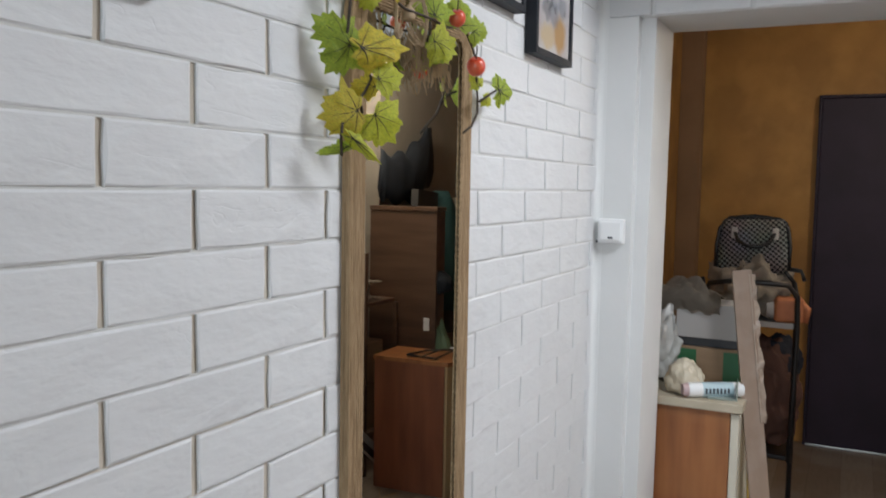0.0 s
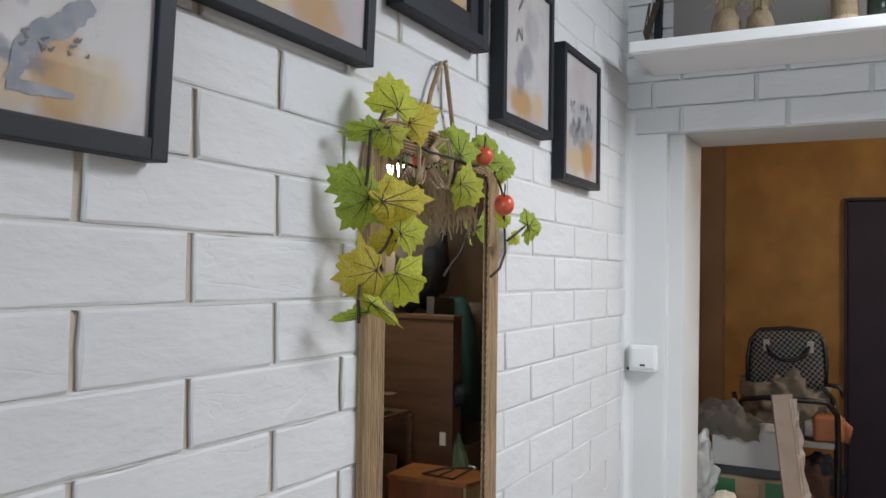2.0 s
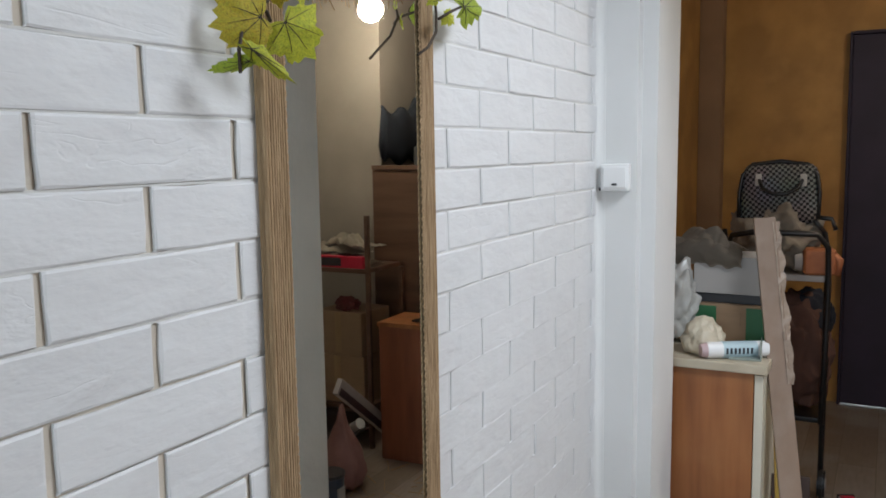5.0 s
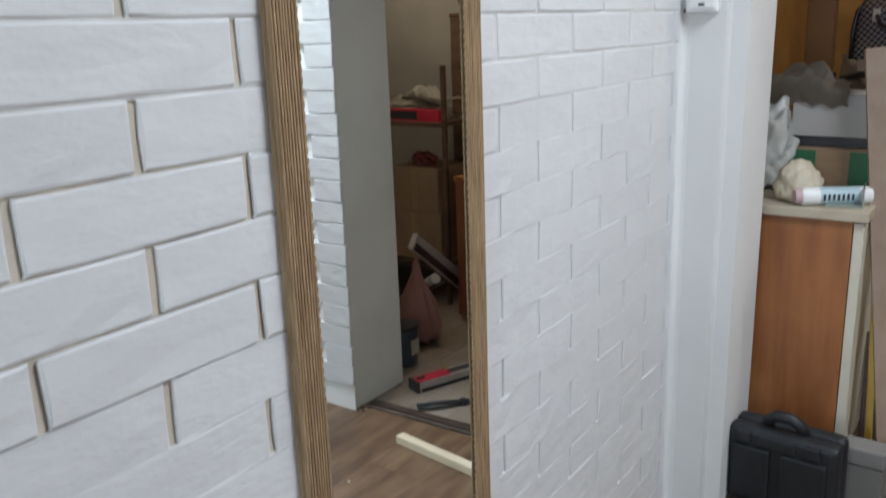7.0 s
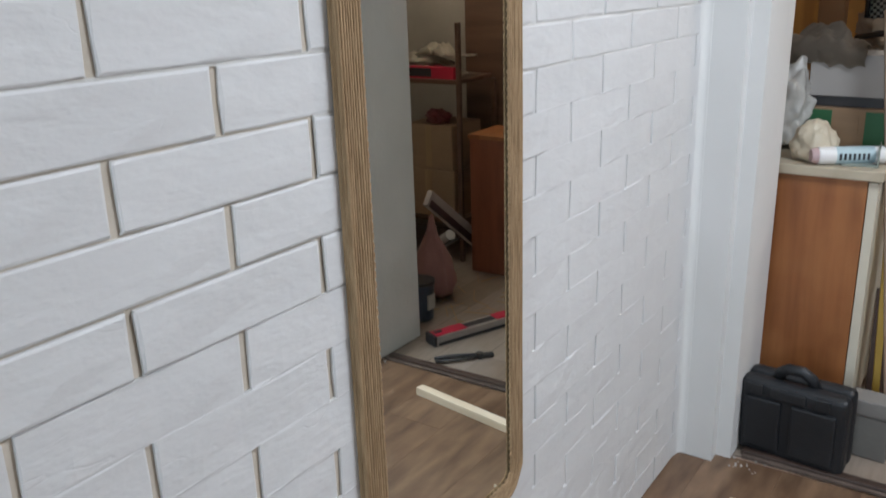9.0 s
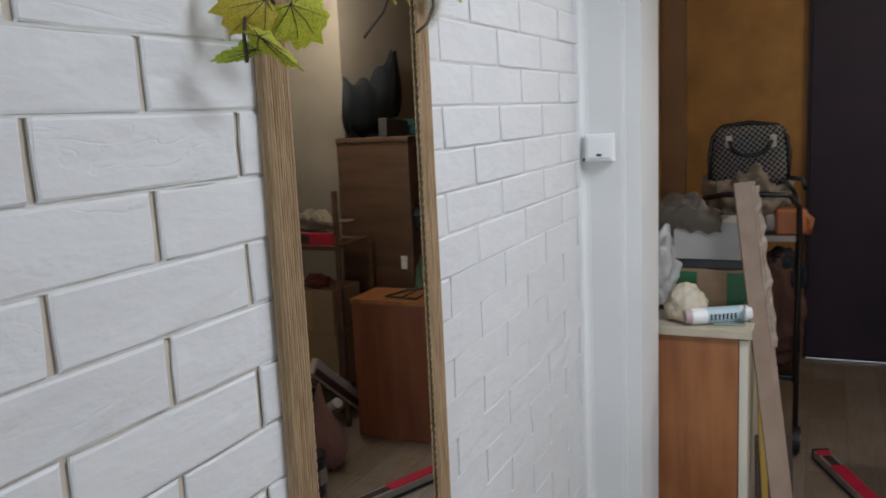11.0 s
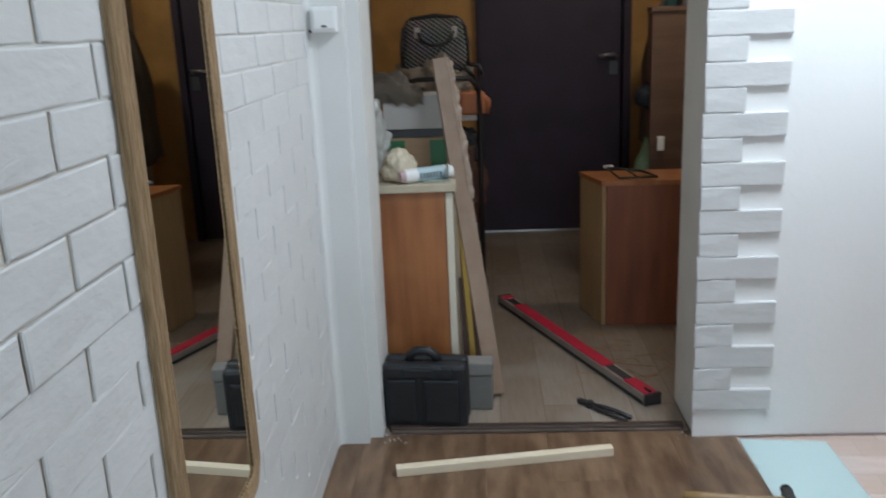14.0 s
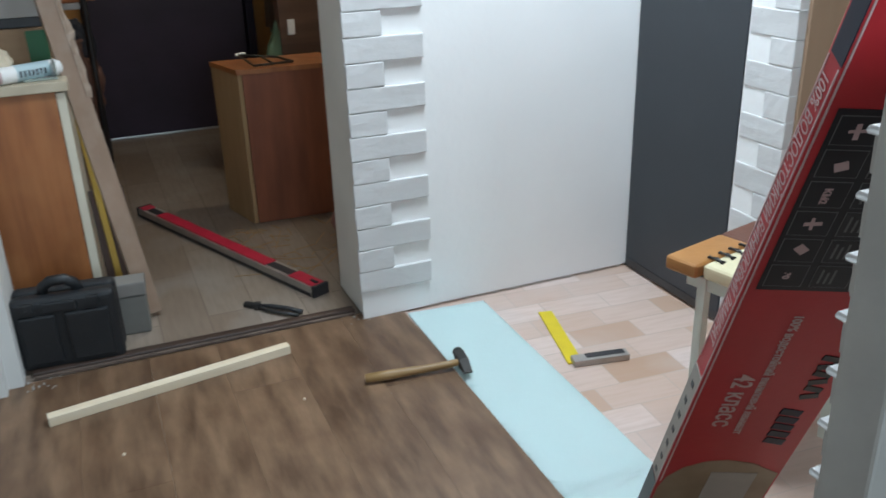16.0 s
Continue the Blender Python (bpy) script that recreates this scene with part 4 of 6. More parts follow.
for x, s in ((-0.395, 1.0), (-0.315, 0.9)):
    vase = thing("burlap_vase", "small burlap-wrapped pot of dried straw on the shelf", "vase", pose(x, 2.24, 2.0925), group="dried arrangements on the shelf")
    part("pot", lump_bm((0.036 * s, 0.036 * s, 0.062 * s), x * 9, 0.14, 3, 3, 0.1), burlap, vase, smooth=True)
    bm = bmesh.new()
    for i in range(60):
        a, r = rb.uniform(0, 6.28), rb.uniform(0.004, 0.03)
        fall = rb.uniform(-0.06, 0.22)
        tube_bm([(r * 0.4 * math.cos(a), r * 0.4 * math.sin(a), 0.05), (r * math.cos(a), r * math.sin(a) - 0.008, 0.115), (1.7 * r * math.cos(a), 1.7 * r * math.sin(a) - 0.02, 0.105 + fall * 0.5)], 0.0011, 3, bm=bm)
    part("straw", bm, straw, vase)
fr = thing("decor_panel", "narrow black panel with dark twigs leaning on the wall", "decoration", pose(-0.565, 2.27, 2.0925, -8, 0, 0))
part("side", box_bm(-0.012, 0.006, -0.010, 0.010, 0, 0.26, 0.002), black_frame, fr)
bm = bmesh.new()
for i in range(12):
    tube_bm([(-0.02 + rb.uniform(-0.012, 0.01), -0.02 + rb.uniform(-0.01, 0.01), 0.001), (-0.028 + rb.uniform(-0.012, 0.012), -0.02, 0.06), (-0.012 + rb.uniform(-0.015, 0.015), -0.02, 0.14)], 0.0022, 4, bm=bm)
part("twigs", bm, stem_mat, fr)
pl = thing("succulent_glass", "little green succulent in a glass dish", "plant", pose(-0.205, 2.23, 2.0925))
glassy = material("dish_glass", (0.30, 0.34, 0.30), 0.1)
part("dish", cyl_bm((0, 0, 0), (0, 0, 0.022), 0.022, 0.030, 20), glassy, pl, smooth=True)
bm = bmesh.new()
for i in range(26):
    a, e = rb.uniform(0, 6.28), rb.uniform(0.15, 1.3)
    p = Vector((0.008 * math.cos(a), 0.008 * math.sin(a), 0.020))
    q = p + 0.030 * Vector((math.cos(a) * math.cos(e), math.sin(a) * math.cos(e), math.sin(e)))
    cyl_bm(p, q, 0.0045, 0.0008, 6, bm)
part("leaves", bm, material("succulent", (0.10, 0.15, 0.05), 0.5), pl)
jar = thing("candle_jar", "tan wrapped candle jar with a twine band", "jar", pose(-0.133, 2.25, 2.0925))
part("body", cyl_bm((0, 0, 0), (0, 0, 0.09), 0.030, 0.029, 24, bevel=0.003), burlap, jar)
part("band", cyl_bm((0, 0, 0.028), (0, 0, 0.040), 0.0312, 0.0312, 24), raffia, jar)
bt = thing("dark_bottle", "dark green glass bottle on the shelf", "bottle", pose(-0.055, 2.25, 2.0925))
bm = cyl_bm((0, 0, 0), (0, 0, 0.13), 0.033, 0.033, 24, bevel=0.004)
cyl_bm((0, 0, 0.13), (0, 0, 0.17), 0.033, 0.012, 24, bm)
cyl_bm((0, 0, 0.17), (0, 0, 0.22), 0.012, 0.012, 16, bm)
part("glass", bm, material("bottle_glass", (0.02, 0.03, 0.02), 0.12), bt, smooth=True)
# ---------------------------------------------------------------- doors
steel = material("brushed_steel", (0.55, 0.54, 0.52), 0.3, metal=1.0)
ed = thing("entrance_door", "closed dark brown padded entrance door with steel handle", "door")
part("leaf", box_bm(-0.19, 0.655, HB - 0.055, HB - 0.005, 0.012, 1.945, 0.006), door_mat, ed)
part("frame_side", box_bm(-0.205, -0.191, HB - 0.05, HB + 0.06, 0, 1.964, 0.003), door_mat, ed)
part("frame_side", box_bm(0.668, 0.714, HB - 0.062, HB + 0.06, 0, 1.964, 0.004), door_mat, ed)
part("frame_head", box_bm(-0.190, 0.667, HB - 0.06, HB + 0.06, 1.948, 1.964, 0.003), door_mat, ed)
part("backing", box_bm(-0.2, 0.71, HB + 0.062, HB + 0.1, 0, 1.96), door_mat, ed)
part("hinge_edge", box_bm(0.6555, 0.6605, HB - 0.058, HB - 0.045, 1.76, 1.90, 0.001, 1), material("worn_edge", (0.16, 0.15, 0.15), 0.6, dark=(0.08, 0.075, 0.08), scale=30), ed, "worn metal edge strip")
handle = part("handle", tube_bm([(0.612, HB - 0.056, 1.070), (0.612, HB - 0.105, 1.070), (0.600, HB - 0.112, 1.070), (0.56, HB - 0.112, 1.074), (0.515, HB - 0.110, 1.066)], [0.010, 0.010, 0.010, 0.0085, 0.007], 10), steel, ed, "curved steel lever handle", smooth=True)
part("lock_plate", box_bm(0.588, 0.636, HB - 0.062, HB - 0.054, 0.955, 1.035, 0.003), material("lock_plate", (0.10, 0.10, 0.105), 0.4, metal=0.8), ed)
part("sill", box_bm(-0.19, 0.667, HB - 0.045, HB + 0.06, -0.002, 0.010, 0.003), steel, ed, "pale worn metal door sill")

dd = thing("room_door", "closed flat graphite grey interior door", "door")
part("leaf", box_bm(1.422, 1.448, 1.888, 2.375, 0.008, 2.02, 0.002), graphite, dd)
part("casing", box_bm(1.424, 1.4495, 1.886, 2.383, 2.024, 2.09, 0.003), graphite, dd)
# thin dark strip put in for the shadow along the door's foot
part("bottom_shadow_strip", box_bm(1.419, 1.4215, 1.888, 2.37, 0.001, 0.03, 0.0005, 1), dark_plastic, dd)

# ---------------------------------------------------------------- cabinet and what stands on it
oak = material("red_veneer", (0.33, 0.125, 0.04), 0.42, dark=(0.20, 0.07, 0.022), scale=5, stretch=(5, 5, 0.5), amount=0.9, bump=0.1, coarse=((0.38, 0.17, 0.06), 5, 0.5))
cream = material("cream_board", (0.62, 0.58, 0.47), 0.5, dark=(0.52, 0.47, 0.37), scale=7, bump=0.15)
worktop = material("worktop", (0.50, 0.44, 0.33), 0.45, dark=(0.36, 0.30, 0.21), scale=9, amount=0.8)
CX = -0.292
cab = thing("floor_cabinet", "low kitchen cabinet with veneer side and cream door", "cabinet", pose(0, 2.715, 0))
part("side_panel", box_bm(HL + 0.03, CX - 0.026, 0.0, 0.018, 0.03, 0.742, 0.001, 1), oak, cab)
part("side_panel", box_bm(HL + 0.03, CX - 0.026, 0.56, 0.578, 0.03, 0.742, 0.001, 1), oak, cab)
part("back_panel", box_bm(HL + 0.02, HL + 0.029, 0.0, 0.578, 0.03, 0.742), oak, cab)
part("base", box_bm(HL + 0.031, CX - 0.05, 0.019, 0.559, 0, 0.06), oak, cab)
part("top_board", box_bm(HL + 0.02, CX + 0.012, -0.014, 0.60, 0.744, 0.772, 0.004), worktop, cab, "worn beige worktop")
door = part("door", box_bm(CX - 0.024, CX, 0.002, 0.576, 0.06, 0.738, 0.002), cream, cab, "cream painted cabinet door")
part("knob", cyl_bm((CX, 0.52, 0.62), (CX + 0.022, 0.52, 0.62), 0.006, 0.010, 12), steel, door)

bagmat = material("thin_bag", (0.62, 0.55, 0.42), 0.35, dark=(0.50, 0.42, 0.30), scale=12, bump=0.5, bump_scale=28, amount=0.7)
clear = material("clear_bag", (0.55, 0.55, 0.52), 0.25, dark=(0.38, 0.37, 0.34), scale=14, bump=1.0, bump_scale=24, amount=0.8)
cloth = material("grey_cloth", (0.25, 0.21, 0.165), 0.9, dark=(0.15, 0.125, 0.095), scale=9, bump=0.8, bump_scale=35)
card = material("cardboard", (0.30, 0.20, 0.12), 0.85, dark=(0.23, 0.15, 0.09), scale=6, stretch=(1, 1, 6), bump=0.15)
greycard = material("grey_card", (0.42, 0.40, 0.38), 0.8, dark=(0.34, 0.32, 0.30), scale=5)
greenp = material("green_print", (0.025, 0.13, 0.05), 0.5)
TOP = 0.7725


def soft(name, label, cat, x, y, z, size, mat, seed, rough=0.15, freq=2.2, turn=0):
    bm = lump_bm(size, seed, rough, freq, 5)
    for v in bm.verts:             # sharp creases of crumpled cloth or film
        k = abs(noise.noise(Vector((v.co.x * 17 + seed, v.co.y * 17, v.co.z * 9)))) + 0.22 * abs(noise.noise(v.co * 45))
        v.co.x, v.co.y, v.co.z = v.co.x * (1.04 - 0.20 * k), v.co.y * (1.04 - 0.20 * k), v.co.z * (1.02 - 0.11 * k)
    return thing(name, label, cat, pose(x, y, z, 0, 0, turn), bm=bm, mat=mat, smooth=True)


soft("cream_bag", "crumpled cream plastic bag on the cabinet top", "bag", -0.475, 2.785, TOP, (0.062, 0.055, 0.066), bagmat, 2, 0.12)
soft("clear_bag", "crumpled translucent plastic bag by the doorway", "bag", -0.60, 2.93, TOP, (0.085, 0.07, 0.15), clear, 5, 0.3)


def draped(name, label, cat, m, wide, deep, lump, drop, mat, seed):
    """A crumpled sheet lying on something, bunched in the middle, its front and side hems hanging down."""
    bm = bmesh.new()
    nx, ny = 44, 34
    grid = []
    for k in range(ny + 1):
        row = []
        for i in range(nx + 1):
            u, v = 2 * i / nx - 1, 2 * k / ny - 1
            p = Vector((u * wide, v * deep, 0)) * 1.0
            fold = abs(noise.noise(Vector((u * 2.1 + seed, v * 1.2 + 0.8 * u, seed * 3)))) + 0.45 * abs(noise.noise(Vector((u * 4.6 - v * 2, v * 3.1, seed * 5))))
            hill = math.exp(-1.7 * (u * u + 0.8 * v * v))
            p.z = 0.004 + lump * hill * (0.45 + 1.0 * fold) + 0.012 * fold
            over = max(0, -v - 0.45) / 0.55
            side = max(0, -u - 0.62) / 0.38
            p.z -= drop * (over ** 1.5 * (0.7 + 0.6 * noise.noise(Vector((u * 3, seed, 1)))) + 0.6 * side ** 1.5)
            p.y += deep * 0.5 * over ** 2
            p.x += wide * 0.12 * noise.noise(Vector((v * 2.2, u, seed + 4)))
            row.append(bm.verts.new(p))
        grid.append(row)
    for k in range(ny):
        for i in range(nx):
            bm.faces.new((grid[k][i], grid[k][i + 1], grid[k + 1][i + 1], grid[k + 1][i]))
    bmesh.ops.solidify(bm, geom=bm.faces[:], thickness=0.003)
    bmesh.ops.recalc_face_normals(bm, faces=bm.faces)
    return thing(name, label, cat, m, bm=bm, mat=mat, smooth=True)


draped("grey_rag", "dusty grey rag bundled and hanging over a box", "rag", pose(-0.535, 3.0, 1.047, 0, 0, -6), 0.15, 0.10, 0.085, 0.07, cloth, 8)
carton = thing("printed_carton", "green and brown printed carton on the cabinet", "carton", pose(-0.415, 2.995, TOP, 0, 0, -3))
part("body", box_bm(-0.11, 0.105, -0.06, 0.09, 0, 0.125, 0.003), card, carton)
part("print_panel", box_bm(-0.108, -0.045, -0.0625, -0.0602, 0.008, 0.118), greenp, carton, "dark green printed panel")
part("print_panel", box_bm(0.045, 0.103, -0.0625, -0.0602, 0.008, 0.118), greenp, carton, "dark green printed panel")
part("label_panel", box_bm(-0.012, 0.028, -0.0630, -0.0602, 0.05, 0.105), card, carton)
gb = thing("grey_carton", "plain grey cardboard box stacked on a carton", "carton", pose(-0.43, 3.02, TOP + 0.1255, 0, 0, -2))
part("body", box_bm(-0.105, 0.115, -0.07, 0.10, 0.03, 0.148, 0.003), greycard, gb)
part("base_tray", box_bm(-0.10, 0.11, -0.062, 0.095, 0.0, 0.029, 0.002), dark_plastic, gb, "dark tray under the lid")
tube = thing("sealant_tube", "white sealant cartridge lying on the cabinet top", "tube", pose(-0.44, 2.735, TOP + 0.024, 0, 0, 30))
part("barrel", cyl_bm((-0.015, 0, 0), (0.165, 0, 0), 0.024, segs=24, bevel=0.002), plastic, tube, smooth=False)
part("cap", cyl_bm((-0.032, 0, 0), (-0.0155, 0, 0), 0.018, 0.023, 24), material("pink_cap", (0.55, 0.40, 0.40), 0.4), tube, "pale pink end cap")
part("label_band", cyl_bm((0.03, 0, 0), (0.13, 0, 0), 0.0245, segs=24), material("pale_label", (0.45, 0.58, 0.62), 0.4), tube, "pale blue printed label")
for i in range(7):
    part("label_bar", box_bm(0.036 + i * 0.012, 0.042 + i * 0.012, -0.0252, -0.0235, -0.008, 0.009), graphite, tube)
part("nozzle", cyl_bm((0.165, 0, 0), (0.215, 0, 0.002), 0.008, 0.004, 12), plastic, tube)
tr = thing("glass_tray", "small clear tray with papers behind the tube", "tray", pose(-0.352, 2.79, TOP, 0, 0, 6))
part("tray", box_bm(-0.045, 0.045, -0.05, 0.06, 0, 0.006, 0.002), glassy, tr)
part("rim", box_bm(0.0405, 0.045, -0.05, 0.06, 0.0065, 0.05, 0.001, 1), glassy, tr)

# ---------------------------------------------------------------- folding trolley, checked bag
blk = material("black_tube", (0.015, 0.014, 0.014), 0.35)
tro = thing("folding_trolley", "black tubular folding trolley loaded with clutter", "trolley", pose(-0.36, 3.80, 0))
for s, x in ((0, -0.21), (1, 0.165)):
    part("side_tube", tube_bm([(x, -0.05, 0.06), (x, -0.02, 0.55), (x - 0.005, 0.0, 0.98), (x - 0.02, 0.02, 1.05)], 0.011, 10), blk, tro, smooth=True)
part("handle_hoop", tube_bm([(-0.20, -0.06, 1.005), (-0.18, -0.10, 1.04), (-0.10, -0.115, 1.055), (0.05, -0.115, 1.055), (0.13, -0.10, 1.05), (0.165, -0.06, 1.00), (0.17, -0.05, 0.85), (0.165, -0.04, 0.6), (0.16, -0.05, 0.3)], 0.011, 10), blk, tro, smooth=True)
part("upper_hoop", tube_bm([(0.145, 0.02, 1.05), (0.10, 0.03, 1.105), (0.05, 0.04, 1.115), (0.17, 0.03, 1.10), (0.185, 0.02, 1.06)], 0.009, 8), blk, tro, smooth=True)
part("shelf_tray", box_bm(-0.2, 0.155, -0.04, 0.22, 0.86, 0.885, 0.005), greycard, tro, "dusty grey tray")
part("lower_tray", box_bm(-0.2, 0.155, -0.04, 0.22, 0.30, 0.32, 0.005), blk, tro)
for x in (-0.21, 0.17):
    wheel = part("wheel", cyl_bm((x - 0.014, -0.05, 0.062), (x + 0.014, -0.05, 0.062), 0.061, segs=24, bevel=0.008), blk, tro, smooth=False)
    part("hub", cyl_bm((x - 0.017, -0.05, 0.062), (x + 0.017, -0.05, 0.062), 0.022, segs=16), greycard, wheel)
rust = material("rust_orange", (0.45, 0.16, 0.06), 0.6, dark=(0.28, 0.09, 0.04), scale=18)
orange_tool = thing("orange_tool", "orange-red power tool body on the trolley", "tool", pose(-0.245, 3.80, 0.8855, 0, 0, 10))
part("body", box_bm(-0.045, 0.075, -0.05, 0.05, 0.0, 0.105, 0.022, 3), rust, orange_tool, smooth=False)
part("grip", tube_bm([(0.05, -0.03, 0.09), (0.085, -0.035, 0.06), (0.075, -0.03, 0.005)], 0.016, 10), rust, orange_tool, smooth=True)
part("motor_cap", cyl_bm((-0.048, -0.02, 0.05), (-0.075, -0.02, 0.05), 0.036, 0.028, 20), greycard, orange_tool)
soft("brown_cloth_bag", "brown cloth bag on the trolley's lower tray", "bag", -0.33, 3.88, 0.321, (0.15, 0.10, 0.26), material("brown_cloth", (0.10, 0.045, 0.03), 0.9, bump=0.6), 13, 0.25)
soft("dark_bag", "dark navy bag hanging inside the trolley", "bag", -0.27, 3.93, 0.60, (0.10, 0.06, 0.12), material("navy_cloth", (0.012, 0.014, 0.022), 0.8, bump=0.5), 15, 0.2)
soft("dusty_rag", "crumpled dusty rag under the checked bag", "rag", -0.40, 3.88, 0.886, (0.16, 0.13, 0.16), cloth, 21, 0.35, 3.2)


def check_material():
    m = bpy.data.materials.new("houndstooth")
    m.use_nodes = True
    n, l = m.node_tree.nodes, m.node_tree.links
    b = n["Principled BSDF"]
    b.inputs["Roughness"].default_value = 0.85
    co = n.new("ShaderNodeTexCoord")
    ch = n.new("ShaderNodeTexChecker")
    ch.inputs["Color1"].default_value, ch.inputs["Color2"].default_value, ch.inputs["Scale"].default_value = (0.014, 0.013, 0.016, 1), (0.25, 0.235, 0.23, 1), 90
    mp = n.new("ShaderNodeMapping")
    mp.inputs["Rotation"].default_value = (0, radians(8), 0)
    mp.inputs["Location"].default_value = (0, 0.004, 0)
    mp.inputs["Scale"].default_value = (1, 0.01, 1)
    l.new(co.outputs["Object"], mp.inputs[0])
    l.new(mp.outputs[0], ch.inputs[0])
    nz = n.new("ShaderNodeTexNoise")
    nz.inputs["Scale"].default_value = 9
    l.new(co.outputs["Object"], nz.inputs["Vector"])
    mx = n.new("ShaderNodeMix")
    mx.data_type = "RGBA"
    mx.blend_type = "MULTIPLY"
    mx.inputs[0].default_value = 0.6
    l.new(ch.outputs[0], mx.inputs[6])
    l.new(nz.outputs["Color"], mx.inputs[7])
    l.new(mx.outputs[2], b.inputs["Base Color"])
    return m


bag = thing("checked_bag", "black and white houndstooth handbag with dark piping", "bag", pose(-0.385, 3.86, 1.075, -8, 0, 0))
bm = box_bm(-0.155, 0.15, -0.06, 0.08, 0.0, 0.245, 0.055, 5)
for v in bm.verts:
    k = max(0, v.co.z - 0.12)
    v.co.x *= 1 - 0.9 * k
    v.co.y += 0.012 * noise.noise(v.co * 9)
part("body", bm, check_material(), bag, smooth=True)
part("piping", tube_bm([(-0.150, -0.045, 0.02), (-0.152, -0.045, 0.12), (-0.142, -0.045, 0.19), (-0.105, -0.045, 0.235), (0, -0.045, 0.247), (0.10, -0.045, 0.235), (0.138, -0.045, 0.19), (0.148, -0.045, 0.12), (0.146, -0.045, 0.02)], 0.008, 8), blk, bag, smooth=True)
part("strap", tube_bm([(-0.075, -0.062, 0.17), (-0.06, -0.085, 0.135), (-0.02, -0.092, 0.112), (0.03, -0.092, 0.112), (0.07, -0.085, 0.135), (0.085, -0.062, 0.17)], 0.008, 8), blk, bag, "dark leather carrying strap", smooth=True)
for x in (-0.078, 0.088):
    part("strap_tab", box_bm(x - 0.013, x + 0.013, -0.067, -0.055, 0.145, 0.195, 0.006), greycard, bag)

# ---------------------------------------------------------------- leaning board, slat, toolbox, grey box
wrapped = material("wrapped_board", (0.29, 0.20, 0.14), 0.4, dark=(0.20, 0.135, 0.09), scale=12, stretch=(1, 1, 0.3), amount=0.8, bump=0.5, bump_scale=30, coarse=((0.36, 0.28, 0.22), 14, 0.35))


def leaning(name, label, cat, p, q, face, w, t, mat):
    """A board from p on the floor to q, with its wide side across face."""
    p, q, face = Vector(p), Vector(q), Vector(face)
    zax = (q - p).normalized()
    xax = (face - zax * face.dot(zax)).normalized()
    yax = zax.cross(xax)
    m = Matrix((xax, yax, zax)).transposed().to_4x4()
    o = thing(name, label, cat, Matrix.Translation(p) @ m)
    bm = box_bm(-w / 2, w / 2, -t / 2, t / 2, 0, (q - p).length, 0.002)
    part("board", bm, mat, o)
    return o


lb = leaning("leaning_board", "bare wooden board in torn plastic wrap leaning on the cabinet", "board", (-0.164, 2.700, 0.012), (-0.322, 2.875, 1.175), (1, 0.25, 0), 0.060, 0.022, wrapped)
bm = bmesh.new()
edge_n, edge_f = [], []
for i in range(24):                # one torn strip of film along the edge
    z = 0.70 + i * 0.0205
    w = 0.034 + rb.uniform(0.002, 0.014)
    edge_n.append(bm.verts.new((0.020, -0.0125 - rb.uniform(0, 0.003), z)))
    edge_f.append(bm.verts.new((w, -0.004 + rb.uniform(-0.006, 0.006), z + rb.uniform(-0.006, 0.006))))
for i in range(23):
    bm.faces.new((edge_n[i], edge_f[i], edge_f[i + 1], edge_n[i + 1]))
ret = bmesh.ops.extrude_face_region(bm, geom=bm.faces[:])
bmesh.ops.translate(bm, vec=(0.001, 0.0012, 0), verts=[v for v in ret["geom"] if isinstance(v, bmesh.types.BMVert)])
bmesh.ops.recalc_face_normals(bm, faces=bm.faces)
part("frayed_wrap", bm, material("frayed_wrap", (0.36, 0.285, 0.225), 0.5, dark=(0.22, 0.165, 0.125), scale=30, amount=0.9), lb, "torn dusty wrap along one edge")
yel = material("yellow_wood", (0.55, 0.36, 0.06), 0.5, dark=(0.42, 0.26, 0.04), scale=10, stretch=(3, 3, 0.4))
leaning("yellow_slat", "yellow painted wooden slat leaning on the cabinet", "slat", (-0.236, 2.80, 0.006), (-0.276, 2.90, 0.62), (1, 0.2, 0), 0.019, 0.014, yel)
# dark board added to paint the black gap between slat and tool case
gap_dark_brown = material("gap_dark_brown", (0.045, 0.022, 0.014), 0.6, dark=(0.025, 0.012, 0.008), scale=10)
leaning("dark_gap_board", "dark board filling the shadowed gap behind the slat", "board", (-0.222, 2.90, 0.006), (-0.236, 2.99, 0.36), (1, 0.2, 0), 0.11, 0.014, gap_dark_brown)

case_mat = material("case_plastic", (0.010, 0.012, 0.015), 0.5, dark=(0.007, 0.008, 0.010), scale=18, bump=0.35, bump_scale=200, coarse=((0.026, 0.029, 0.032), 9, 0.35))
case = thing("tool_case", "dusty black plastic power tool case with a carry handle", "tool case", pose(-0.396, 2.515, 0.0, 3, 0, -5))
part("rear_shell", box_bm(-0.136, 0.142, 0.002, 0.052, 0.004, 0.232, 0.024, 4), case_mat, case)
part("front_shell", box_bm(-0.136, 0.142, -0.056, -0.001, 0.004, 0.232, 0.024, 4), case_mat, case)
part("front_panel", box_bm(-0.118, -0.022, -0.064, -0.05, 0.028, 0.185, 0.008, 2), case_mat, case)
part("front_panel", box_bm(0.002, 0.118, -0.064, -0.05, 0.028, 0.185, 0.008, 2), case_mat, case)
part("centre_plate", box_bm(-0.055, 0.04, -0.062, -0.05, 0.188, 0.222, 0.006, 2), case_mat, case)
part("handle", tube_bm([(-0.050, -0.002, 0.222), (-0.044, -0.012, 0.250), (-0.022, -0.018, 0.268), (0.016, -0.018, 0.269), (0.038, -0.012, 0.251), (0.046, -0.002, 0.222)], 0.0150, 10), case_mat, case, smooth=True)
